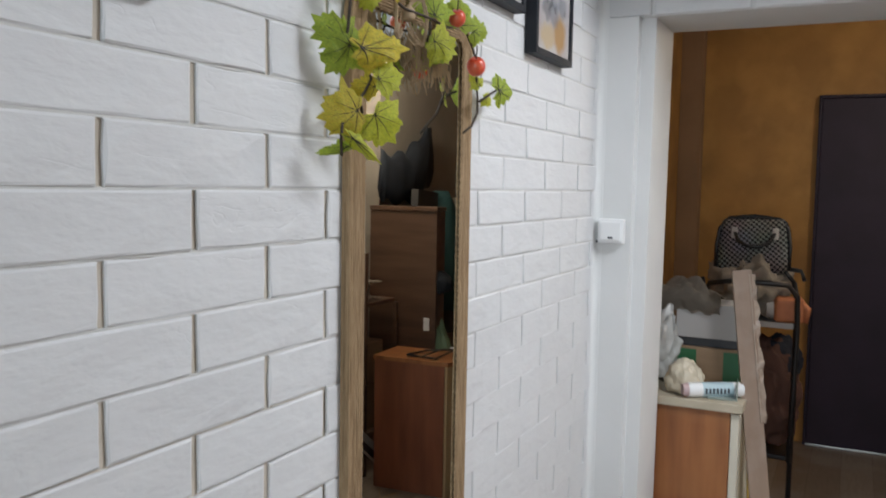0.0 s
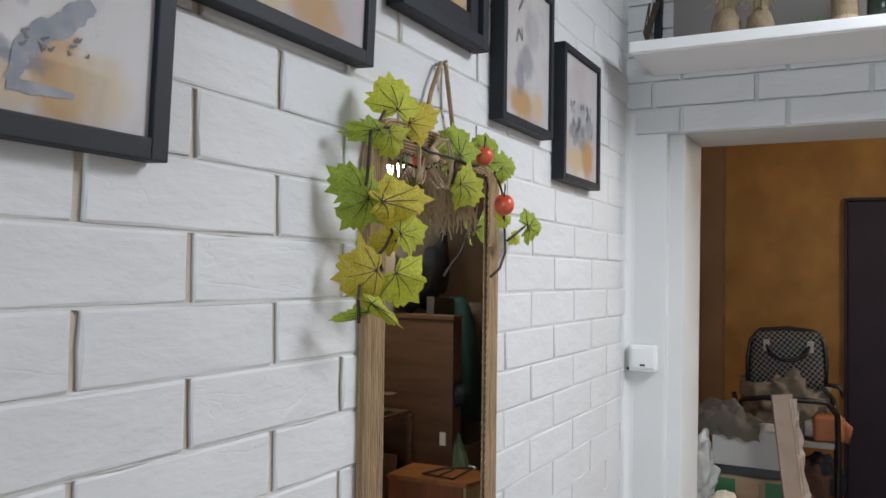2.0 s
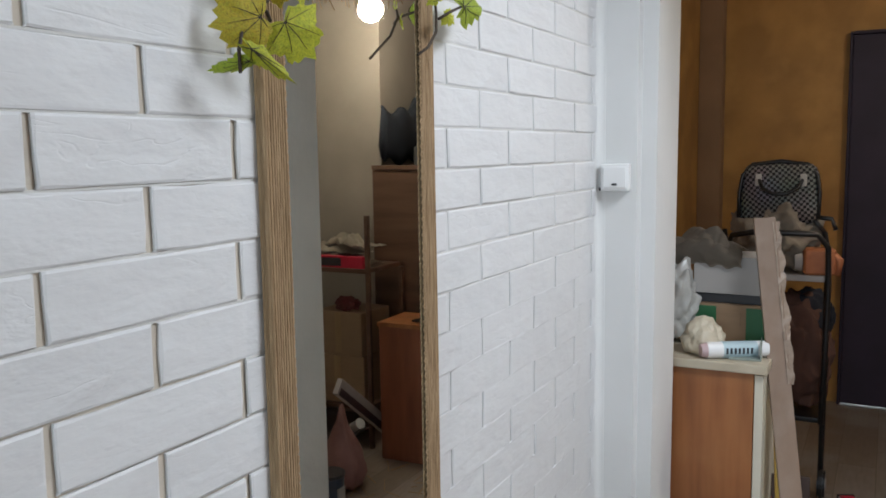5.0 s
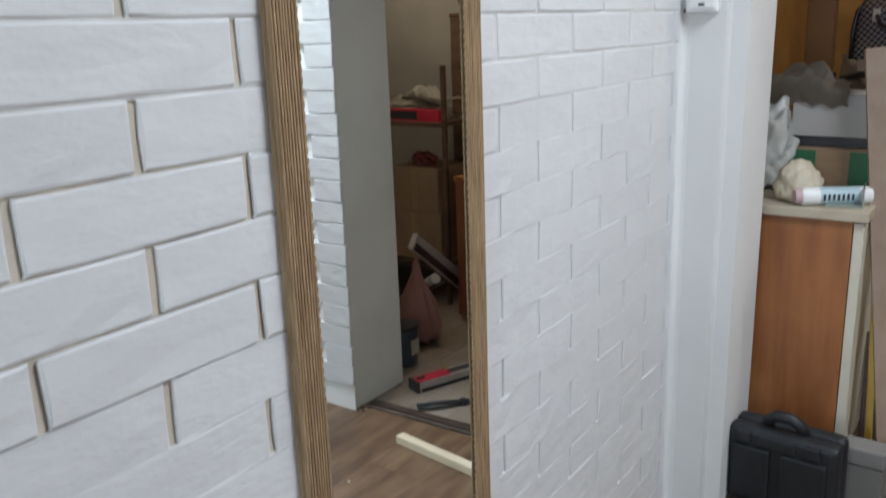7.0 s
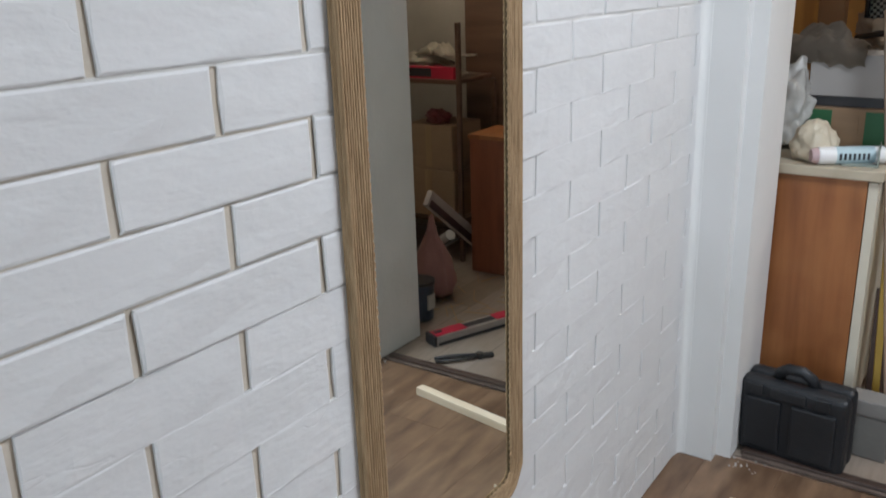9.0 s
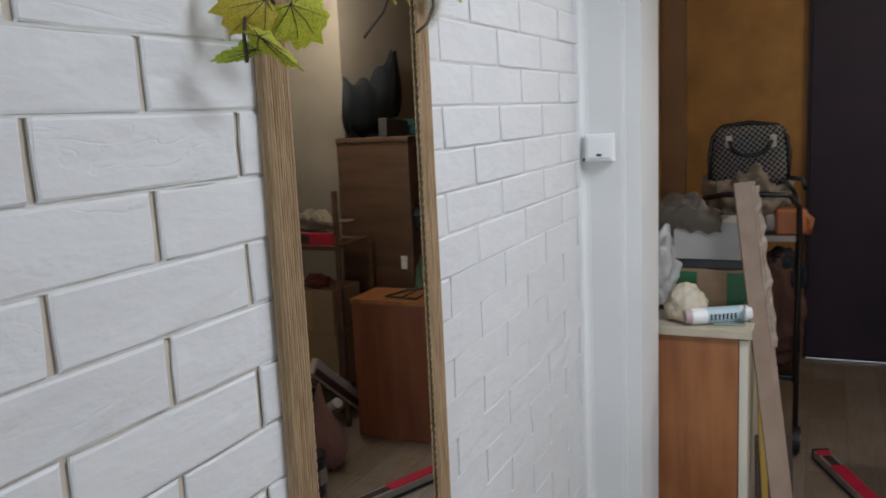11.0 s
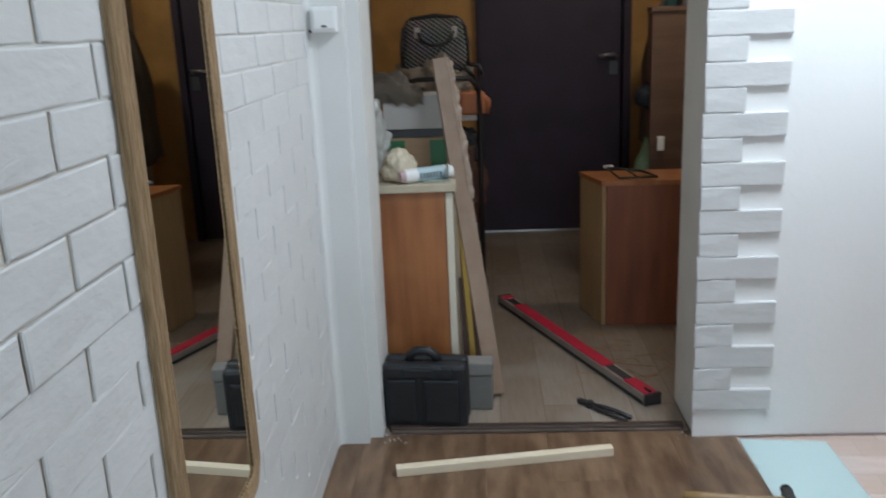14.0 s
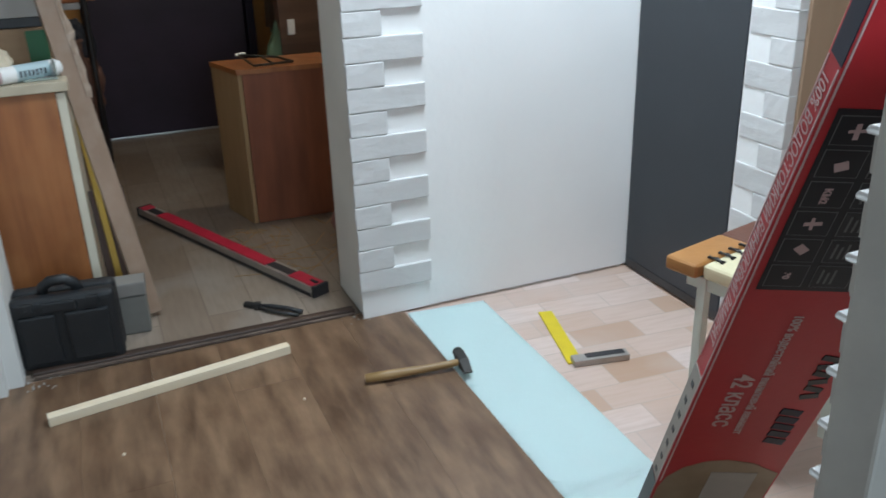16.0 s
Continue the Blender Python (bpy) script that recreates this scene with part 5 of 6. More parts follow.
for x in (-0.088, 0.082):
    part("latch", box_bm(x - 0.017, x + 0.017, -0.066, -0.054, 0.195, 0.226, 0.004), case_mat, case)
for x in (-0.09, 0.09):
    part("foot", box_bm(x - 0.02, x + 0.02, -0.04, 0.04, 0.0, 0.005, 0.001, 1), case_mat, case)
gbx = thing("grey_box", "small dusty grey box behind the tool case", "box", pose(-0.222, 2.632, -0.001, 0, 0, -4))
part("body", box_bm(-0.055, 0.048, -0.035, 0.035, 0, 0.125, 0.004), material("dusty_grey", (0.16, 0.155, 0.14), 0.85, dark=(0.10, 0.095, 0.085), scale=8, bump=0.3), gbx)
part("lid", box_bm(-0.058, 0.051, -0.038, 0.038, 0.1255, 0.172, 0.006), material("dusty_lid", (0.20, 0.19, 0.175), 0.85, dark=(0.13, 0.12, 0.11), scale=8, bump=0.3), gbx)

# ---------------------------------------------------------------- level, pliers, stick, hammer, square
red = material("level_red", (0.50, 0.018, 0.05), 0.4, dark=(0.36, 0.012, 0.035), scale=15)
alu = material("level_metal", (0.45, 0.42, 0.39), 0.4, metal=0.6, dark=(0.3, 0.28, 0.26), scale=20)
A, B = Vector((0.372, 2.605, 0)), Vector((-0.103, 3.735, 0))
ang = math.degrees(math.atan2((B - A).y, (B - A).x))
lv = thing("spirit_level", "long red spirit level lying on the hallway floor", "spirit level", pose(A.x, A.y, 0.0, 0, 0, ang))
L = (B - A).length
part("body", box_bm(0.012, L - 0.012, -0.030, 0.030, 0.004, 0.036, 0.002), alu, lv, "dull metal profile")
for x0, x1 in ((0.055, 0.15), (0.29, L - 0.16), (L - 0.06, L - 0.013)):
    part("red_face", box_bm(x0 if x0 > 0.1 else 0.013, x1, -0.025, 0.025, 0.0355, 0.040, 0.001, 1), red, lv, "glossy red painted face")
part("grip_slot", box_bm(0.152, 0.288, -0.017, 0.017, 0.0358, 0.0375, 0.0008, 1), dark_plastic, lv, "black hand slot")
part("grip_slot", box_bm(L - 0.158, L - 0.062, -0.017, 0.017, 0.0358, 0.0375, 0.0008, 1), dark_plastic, lv, "black hand slot")
part("vial", cyl_bm((0.02, 0, 0.041), (0.05, 0, 0.041), 0.006, segs=12), dark_plastic, lv)
part("end_cap", box_bm(0, 0.0115, -0.032, 0.032, 0, 0.041, 0.002), dark_plastic, lv)
part("end_cap", box_bm(L - 0.0115, L, -0.032, 0.032, 0, 0.041, 0.002), dark_plastic, lv)
part("edge_groove", box_bm(0.02, L - 0.02, 0.0305, 0.0325, 0.0, 0.012, 0.0005, 1), dark_plastic, lv)

pmat = material("plier_metal", (0.05, 0.05, 0.05), 0.45, metal=0.6)
pl = thing("pliers", "dark grey pliers lying by the threshold", "pliers", pose(0.195, 2.565, -0.0015, 0, 0, -45))
part("jaw", box_bm(-0.105, -0.055, -0.010, 0.010, 0.002, 0.018, 0.005), pmat, pl)
part("pivot", cyl_bm((-0.055, 0, 0), (-0.055, 0, 0.021), 0.013, segs=16), pmat, pl)
part("handle", tube_bm([(-0.05, 0.004, 0.010), (-0.01, 0.015, 0.010), (0.05, 0.019, 0.010), (0.105, 0.012, 0.010)], 0.0075, 8), dark_plastic, pl, smooth=True)
part("handle", tube_bm([(-0.05, -0.004, 0.010), (-0.01, -0.014, 0.010), (0.05, -0.017, 0.010), (0.105, -0.012, 0.010)], 0.0065, 8), pmat, pl, smooth=True)

pine = material("raw_pine", (0.74, 0.65, 0.50), 0.6, dark=(0.63, 0.52, 0.36), scale=6, stretch=(0.6, 5, 5), amount=0.7, bump=0.15)
st = math.degrees(math.atan2(0.105, 0.652))
thing("pine_batten", "squared raw pine batten lying on the laminate", "batten", pose(-0.469, 2.170, 0.0, 0, 0, st), bm=box_bm(0, 0.66, -0.014, 0.016, 0, 0.026, 0.0015), mat=pine)

hw = material("hammer_handle", (0.30, 0.19, 0.075), 0.45, dark=(0.17, 0.10, 0.04), scale=8, stretch=(0.6, 5, 5))
iron = material("hammer_head", (0.06, 0.058, 0.055), 0.5, metal=0.7, dark=(0.035, 0.033, 0.03), scale=25, bump=0.3)
hm = thing("hammer", "hammer with wooden handle and dark steel head on the floor", "hammer", pose(0.332, 2.008, 0.0, 0, 0, -8.5))
bm = tube_bm([(0, 0, 0.016), (0.06, 0, 0.016), (0.16, 0, 0.017), (0.24, 0, 0.020), (0.292, 0, 0.023)], [0.0125, 0.0145, 0.0115, 0.0105, 0.010], 14)
part("handle", bm, hw, hm, smooth=True)
bm = box_bm(0.262, 0.290, -0.012, 0.046, 0.010, 0.036, 0.004)
wedge = box_bm(0.262, 0.290, -0.060, -0.012, 0.010, 0.036)
for v in wedge.verts:
    if v.co.y < -0.05:
        v.co.z = 0.020 + (v.co.z - 0.023) * 0.15
        v.co.x = 0.276 + (v.co.x - 0.276) * 0.8
part("head", join(bm, wedge), iron, hm)
part("face", cyl_bm((0.276, 0.046, 0.023), (0.276, 0.060, 0.023), 0.0155, 0.0145, 8, bevel=0.002), iron, hm)

ymat = material("square_yellow", (0.66, 0.52, 0.01), 0.4, dark=(0.52, 0.40, 0.01), scale=15)
sq = thing("try_square", "yellow carpenter's square with metal stock", "square", pose(0.908, 1.862, -0.008))
aa = math.degrees(math.atan2(2.172 - 1.862, 0.985 - 0.908))
bm = box_bm(0.0, 0.325, -0.022, 0.022, 0.001, 0.006, 0.001, 1)
bm.transform(pose(0, 0, 0, 0, 0, aa))
part("blade", bm, ymat, sq, "yellow painted blade")
bm = box_bm(-0.01, 0.155, -0.020, 0.018, 0.001, 0.020, 0.002)
bm.transform(pose(0, 0, 0, 0, 0, -11))
part("stock", bm, alu, sq, "dull metal stock")
bm = box_bm(0.03, 0.145, -0.008, 0.016, 0.0195, 0.0215, 0.001, 1)
bm.transform(pose(0, 0, 0, 0, 0, -11))
part("scale_strip", bm, dark_plastic, sq)

# ---------------------------------------------------------------- stool
leather = material("tan_leather", (0.40, 0.19, 0.055), 0.5, dark=(0.29, 0.13, 0.035), scale=14, bump=0.2, bump_scale=90)
leather2 = material("brown_leather", (0.13, 0.05, 0.03), 0.5, dark=(0.09, 0.035, 0.02), scale=14, bump=0.2, bump_scale=90)
creamy = material("cream_leather", (0.70, 0.64, 0.42), 0.5, dark=(0.60, 0.54, 0.34), scale=14, bump=0.2, bump_scale=90)
legmat = material("stool_leg", (0.62, 0.66, 0.58), 0.4, dark=(0.54, 0.58, 0.50), scale=8)
sl = thing("stool", "stool with laced patchwork leather seat and pale metal legs", "stool", pose(0.912, 1.497, -0.008, 0, 0, 14))
part("seat_back_panel", box_bm(0.0, 0.20, -0.075, 0.012, 0.437, 0.472, 0.012, 3), leather, sl, "tan leather panel")
part("seat_side_panel", box_bm(0.2005, 0.34, -0.10, 0.012, 0.437, 0.472, 0.012, 3), leather2, sl, "dark brown leather panel")
part("seat_front_panel", box_bm(0.02, 0.2, -0.29, -0.0755, 0.435, 0.471, 0.012, 3), creamy, sl, "cream leather panel")
part("seat_front_panel", box_bm(0.2005, 0.34, -0.29, -0.1005, 0.435, 0.471, 0.012, 3), leather, sl, "tan leather panel")
for i in range(4):
    x = 0.05 + i * 0.038
    part("lacing", tube_bm([(x, -0.105, 0.4725), (x + 0.012, -0.085, 0.476), (x + 0.006, -0.062, 0.4735)], 0.0028, 6), blk, sl, smooth=True)
    part("lacing", tube_bm([(x + 0.012, -0.105, 0.4725), (x + 0.002, -0.085, 0.476), (x + 0.014, -0.062, 0.4735)], 0.0028, 6), blk, sl, smooth=True)
for x, y in ((0.035, -0.075), (0.31, -0.02), (0.06, -0.26), (0.31, -0.26)):
    part("leg", tube_bm([(x, y, 0.437), (x - 0.006, y - 0.004, 0.2), (x - 0.012, y - 0.008, 0.0)], 0.015, 4), legmat, sl)
part("apron", box_bm(0.03, 0.32, -0.25, -0.03, 0.405, 0.434, 0.003), legmat, sl)

# ---------------------------------------------------------------- laminate pack
pack_red = material("pack_red", (0.46, 0.026, 0.034), 0.35, dark=(0.38, 0.02, 0.026), scale=5, bump=0.1)
pack_black = material("pack_black", (0.018, 0.018, 0.022), 0.35)
pack_white = material("pack_print", (0.58, 0.41, 0.40), 0.5)
pack_grey = material("pack_grey", (0.40, 0.37, 0.33), 0.6, dark=(0.28, 0.26, 0.23), scale=14)
pack_navy = material("pack_navy", (0.007, 0.010, 0.028), 0.45)
P0, P1 = Vector((0.608, 1.176, -0.006)), Vector((0.484, 0.691, 1.122))
zax = (P1 - P0).normalized()
xax = Vector((0.916, -0.40, -0.027))
xax = (xax - zax * xax.dot(zax)).normalized()
yax = zax.cross(xax)
PW, PT, PL = 0.205, 0.039, 1.36
pk = thing("laminate_pack", "red shrink-wrapped pack of vinyl laminate leaning on the partition", "flooring pack", Matrix.Translation(P0) @ Matrix((xax, yax, zax)).transposed().to_4x4())
part("carton", box_bm(0, PW, 0, PT, 0, PL, 0.002), pack_red, pk)


def face_panel(name, x0, x1, z0, z1, mat, lift=0.0012, label=""):
    return part(name, box_bm(x0, x1, -lift, 0.0005, z0, z1), mat, pk, label)


def side_panel(name, y0, y1, z0, z1, mat, lift=0.0012):
    return part(name, box_bm(-lift, 0.0005, y0 * PT / 0.047, y1 * PT / 0.047, z0, z1), mat, pk)


def words(text, size, m, mat, bold=0.0006):
    cu = bpy.data.curves.new("words", "FONT")
    cu.body, cu.size, cu.extrude, cu.offset = text, size, 0.0002, bold
    tmp = bpy.data.objects.new("words", cu)
    me = bpy.data.meshes.new_from_object(tmp)
    bpy.data.objects.remove(tmp)
    me.materials.clear()
    me.materials.append(mat)
    o = new("lettering", me)
    o.parent = pk
    o.matrix_local = m
    return o


# reading down the pack, letters' tops towards +x on the face and towards the back on the narrow side
face_read = Matrix(((0, 1, 0, 0), (0, 0, -1, 0), (-1, 0, 0, 0), (0, 0, 0, 1)))
side_read = Matrix(((0, 0, -1, 0), (0, -1, 0, 0), (-1, 0, 0, 0), (0, 0, 0, 1)))
face_panel("edge_line", 0.003, 0.0055, 0.30, 1.39, pack_white)
side_panel("edge_line", 0.002, 0.005, 0.10, 1.15, pack_white)
side_panel("edge_line", 0.040, 0.0425, 0.62, 1.15, pack_white)
words("100% ВОДОСТОЙКИЙ ВИНИЛОВЫЙ ЛАМИНАТ", 0.029, Matrix.Translation((-0.0015, 0.0300, 1.135)) @ side_read @ Matrix.Diagonal((0.70, 1, 1, 1)), pack_white, 0.0001)
words("42 класс", 0.044, Matrix.Translation((0.046, -0.0015, 0.622)) @ face_read @ Matrix.Diagonal((0.8, 1, 1, 1)), pack_white)
words("100% водостойкий виниловый ламинат", 0.019, Matrix.Translation((0.086, -0.0015, 0.762)) @ face_read @ Matrix.Diagonal((0.85, 1, 1, 1)), pack_white)
side_panel("spec_strip", 0.004, 0.046, 0.29, 0.60, pack_grey)
for i in range(7):
    side_panel("spec_mark", 0.018, 0.030, 0.30 + i * 0.043, 0.312 + i * 0.043, pack_black, 0.002)
side_panel("spec_end", 0.002, 0.047, 0.16, 0.285, pack_black)
icon_line = material("icon_line", (0.16, 0.165, 0.16), 0.5)
face_panel("icon_field", 0.016, 0.150, 0.812, 1.105, pack_black, 0.001, "black field of white pictograms")
for i in range(6):
    for k in range(2):
        z = 0.820 + i * 0.0472
        x = 0.022 + k * 0.060
        face_panel("icon_border", x, x + 0.050, z, z + 0.041, icon_line, 0.0014)
        face_panel("icon_tile", x + 0.0012, x + 0.0488, z + 0.0012, z + 0.0398, pack_black, 0.0018)
        if k == 1:
            for q in range(3):
                face_panel("caption_bar", x + 0.008 + 0.008 * q, x + 0.011 + 0.008 * q, z + 0.008, z + 0.034 - 0.005 * (q % 2), icon_line, 0.0021)
            continue
        cx, cz = x + 0.025, z + 0.0205
        if (i, k) in ((3, 0), (0, 0)):
            words("КМ2" if i == 3 else "30", 0.012, Matrix.Translation((cx - 0.0045, -0.0024, cz + (0.011 if i == 3 else 0.007))) @ face_read, pack_white)
        elif (i + k) % 3 == 0:
            part("pictogram", cyl_bm((cx, -0.0024, cz), (cx, 0, cz), 0.009 + 0.002 * k, segs=9), pack_white, pk)
        elif (i + k) % 3 == 1:
            part("pictogram", box_bm(-0.008, 0.008, -0.0024, 0, -0.003, 0.010, m=pose(cx, 0, cz, 0, 40 * i, 0)), pack_white, pk)
        else:
            part("pictogram", box_bm(-0.010, 0.010, -0.0024, 0, -0.002, 0.002, m=pose(cx, 0, cz, 0, 25 + 30 * i, 0)), pack_white, pk)
            part("pictogram", box_bm(-0.003, 0.003, -0.0023, 0, -0.010, 0.012, m=pose(cx, 0, cz, 0, 25 + 30 * i, 0)), pack_white, pk)
for i in range(5):
    part("brand_shape", box_bm(-0.017, 0.017, -0.0016, 0, -0.008, 0.008, m=pose(0.160, 0, 0.44 + i * 0.021, 0, 12, 0)), pack_navy, pk)
for i in range(6):
    part("brand_shape", box_bm(-0.014, 0.014, -0.0016, 0, -0.006, 0.006, m=pose(0.172, 0, 0.57 + i * 0.019, 0, -14 + 28 * (i % 2), 0)), pack_black, pk)
side_panel("top_band", 0.0, PT, 1.155, PL, pack_navy, 0.001)
tan_photo = material("pack_photo", (0.34, 0.26, 0.17), 0.4, dark=(0.20, 0.14, 0.08), scale=9, amount=0.9)
bm = bmesh.new()
arc = [(0.004, 0.05), (0.004, 0.275)] + [(0.004 + 0.10 * (1 - math.cos(a)), 0.275 + 0.10 * math.sin(a)) for a in (0.4, 0.8, 1.2, 1.57)] + [(0.15, 0.365), (0.20, 0.335), (0.20, 0.05)]
front = [bm.verts.new((x, -0.0012, z)) for x, z in arc]
rear = [bm.verts.new((x, 0.0004, z)) for x, z in arc]
bm.faces.new(front)
bm.faces.new(rear[::-1])
for i in range(len(arc)):
    bm.faces.new((front[i], front[(i + 1) % len(arc)], rear[(i + 1) % len(arc)], rear[i]))
bmesh.ops.recalc_face_normals(bm, faces=bm.faces)
part("room_photo", bm, tan_photo, pk, "brown printed photo of a floor")
face_panel("photo_piece", 0.085, 0.165, 0.225, 0.335, pack_grey, 0.0022)
face_panel("photo_piece", 0.07, 0.18, 0.13, 0.19, pack_black, 0.0022)

# ---------------------------------------------------------------- hallway, east side
nut = material("nut_veneer", (0.13, 0.07, 0.042), 0.5, dark=(0.075, 0.038, 0.023), scale=4, stretch=(0.6, 4, 5), amount=0.9, bump=0.1)
ward = thing("brown_wardrobe", "low brown veneer wardrobe with clothes on it", "wardrobe", pose(0, 3.80, 0))
part("front_panel", box_bm(0.575, 0.965, 0.0, 0.02, 0.0, 1.30, 0.003), nut, ward)
part("side_panel", box_bm(0.577, 0.597, 0.0205, 0.098, 0.0, 1.298), nut, ward)
part("top_board", box_bm(0.57, 0.965, -0.008, 0.098, 1.301, 1.322, 0.003), nut, ward)
part("switch_plate", box_bm(0.608, 0.640, -0.008, -0.0005, 0.69, 0.755, 0.003), plastic, ward, "small white plate")
navy = material("navy_jacket", (0.010, 0.014, 0.022), 0.85, dark=(0.006, 0.008, 0.012), scale=7, bump=0.8, bump_scale=22)
teal = material("teal_jacket", (0.012, 0.05, 0.05), 0.85, dark=(0.007, 0.03, 0.03), scale=7, bump=0.8, bump_scale=22)
mint = material("mint_cloth", (0.16, 0.24, 0.15), 0.85, dark=(0.11, 0.17, 0.10), scale=7, bump=0.6, bump_scale=22)
taupe = material("taupe_coat", (0.10, 0.085, 0.065), 0.9, dark=(0.06, 0.05, 0.04), scale=7, bump=0.8, bump_scale=22)


def hanging(name, label, x, y, z0, z1, wide, deep, mat, seed, turn=0):
    """A garment hanging in folds from z1 down to z0."""
    bm = bmesh.new()
    rows, cols = 16, 28
    vs = []
    for k in range(rows + 1):
        v = k / rows
        z = z1 + (z0 - z1) * v
        spread = 0.35 + 0.65 * min(1, v * 2.2) ** 0.6
        ring = []
        for i in range(cols):
            a = 2 * math.pi * i / cols
            fold = 1 + 0.16 * v * math.sin(a * 7 + seed) + 0.12 * noise.noise(Vector((math.cos(a) * 1.5, math.sin(a) * 1.5, v * 2 + seed)))
            ring.append(bm.verts.new((wide * spread * fold * math.cos(a), deep * spread * fold * math.sin(a), z + 0.025 * math.sin(a * 2 + seed) * v)))
        vs.append(ring)
    for k in range(rows):
        for i in range(cols):
            j = (i + 1) % cols
            bm.faces.new((vs[k][i], vs[k][j], vs[k + 1][j], vs[k + 1][i]))
    bm.faces.new(vs[0])
    bm.faces.new(vs[-1][::-1])
    bmesh.ops.recalc_face_normals(bm, faces=bm.faces)
    return thing(name, label, "jacket", pose(x, y, 0, 0, 0, turn), bm=bm, mat=mat, smooth=True)


hanging("teal_jacket", "dark teal jacket hanging behind the wardrobe", 0.80, 4.30, 0.72, 1.40, 0.12, 0.13, teal, 1.0)
hanging("taupe_coat", "taupe coat hanging on the hallway wall", 0.82, 4.55, 0.60, 1.36, 0.14, 0.16, taupe, 2.2)
thing("mint_garment", "pale green garment stuffed beside the wardrobe", "garment", pose(0.505, 3.86, 0.36, 0, 16, 0), bm=lump_bm((0.05, 0.05, 0.27), 61, 0.25, 2.5, 4), mat=mint, smooth=True)
thing("knitted_hat", "black knitted hat hung by the wardrobe", "hat", pose(0.545, 3.855, 0.88, 0, 20, 0), bm=lump_bm((0.045, 0.05, 0.07), 31, 0.3, 2.5, 3), mat=navy, smooth=True)
heap, rings = bmesh.new(), []
for i in range(31):                # a jacket slung over a peg: one high shoulder, a dip at the collar
    u = i / 30
    y = 3.83 + 0.55 * u
    top = 1.60 + 0.02 * math.cos(u * 20) + 0.16 * max(0, (u - 0.45) / 0.45) ** 1.2 * (1 if u < 0.92 else 0.8)
    foot = 1.335 + 0.10 * max(0, u - 0.7) / 0.3 + 0.02 * math.sin(u * 17)
    col = []
    for k in range(14):
        a = 2 * math.pi * k / 14
        bulge = math.sin(math.pi * min(0.94, max(0.06, u))) ** 0.5
        fold = 1 + 0.25 * noise.noise(Vector((u * 7, math.sin(a), 2.0)))
        col.append(heap.verts.new((HR - 0.055 - 0.05 * bulge * fold * math.cos(a), y + 0.012 * math.sin(a * 3 + u * 9), (top + foot) / 2 + (top - foot) / 2 * math.sin(a))))
    rings.append(col)
for i in range(30):
    for k in range(14):
        heap.faces.new((rings[i][k], rings[i][(k + 1) % 14], rings[i + 1][(k + 1) % 14], rings[i + 1][k]))
heap.faces.new(rings[0])
heap.faces.new(rings[-1][::-1])
bmesh.ops.recalc_face_normals(heap, faces=heap.faces)
thing("navy_jacket", "crumpled dark navy jacket slung on the hallway wall", "jacket", bm=heap, mat=navy, smooth=True)
thing("dark_folder", "dark grey board lying askew on the wardrobe", "board", pose(0.74, 3.88, 1.36, 0, 3, 80), bm=box_bm(-0.02, 0.34, -0.02, 0.02, -0.038, 0.05, 0.003), mat=material("slate_board", (0.05, 0.048, 0.046), 0.7))

veneer = material("red_brown_veneer", (0.24, 0.078, 0.034), 0.45, dark=(0.15, 0.044, 0.020), scale=4, stretch=(4, 4, 0.6), amount=0.9)
tan_side = material("tan_board", (0.37, 0.25, 0.13), 0.6, dark=(0.29, 0.185, 0.09), scale=6, stretch=(4, 4, 0.5), amount=0.8)
nb = thing("side_cabinet", "red-brown bedside cabinet turned with a tan side", "cabinet", pose(0.322, 3.395, 0, 0, 0, -2))
part("front_panel", box_bm(0.002, 0.36, 0.0, 0.016, 0.0, 0.612, 0.002), veneer, nb)
bm = box_bm(-0.016, 0.001, 0.002, 0.25, 0.0, 0.612, 0.002)
bm.transform(pose(0, 0, 0, 0, 0, 17))
part("side_panel", bm, tan_side, nb, "tan unveneered side")
bm = bmesh.new()
poly = [(-0.020, -0.008), (0.365, -0.008), (0.365, 0.25), (-0.092, 0.25)]
lo = [bm.verts.new((x, y, 0.613)) for x, y in poly]
hi = [bm.verts.new((x, y, 0.632)) for x, y in poly]
bm.faces.new(lo[::-1])
bm.faces.new(hi)
for i in range(4):
    bm.faces.new((lo[i], lo[(i + 1) % 4], hi[(i + 1) % 4], hi[i]))
part("top_board", bm, oak, nb)
part("back_panel", box_bm(-0.085, 0.36, 0.235, 0.248, 0.0, 0.611), veneer, nb)
wire = thing("wire_stand", "bent metal wire stand lying on the side cabinet", "stand", pose(0.43, 3.47, 0.633, 0, 0, 8))
part("frame", tube_bm([(-0.06, -0.05, 0.006), (0.10, -0.05, 0.006), (0.085, 0.09, 0.006), (-0.075, 0.09, 0.030)], 0.005, 8, True), iron, wire, smooth=True)
part("brace", tube_bm([(0.02, -0.05, 0.006), (0.01, 0.09, 0.018)], 0.004, 8), iron, wire, smooth=True)
part("white_tip", cyl_bm((-0.085, 0.09, 0.032), (-0.045, 0.10, 0.032), 0.006, segs=10), plastic, wire)

# storage rack in the niche
rack = thing("storage_rack", "dark storage rack with cartons and tools", "rack", pose(0, 3.46, 0))
part("shelf_board", box_bm(0.80, NX - 0.01, 0.0, 0.32, 0.83, 0.85, 0.002), nut, rack)
part("shelf_board", box_bm(0.80, NX - 0.01, 0.0, 0.32, 0.18, 0.20, 0.002), nut, rack)
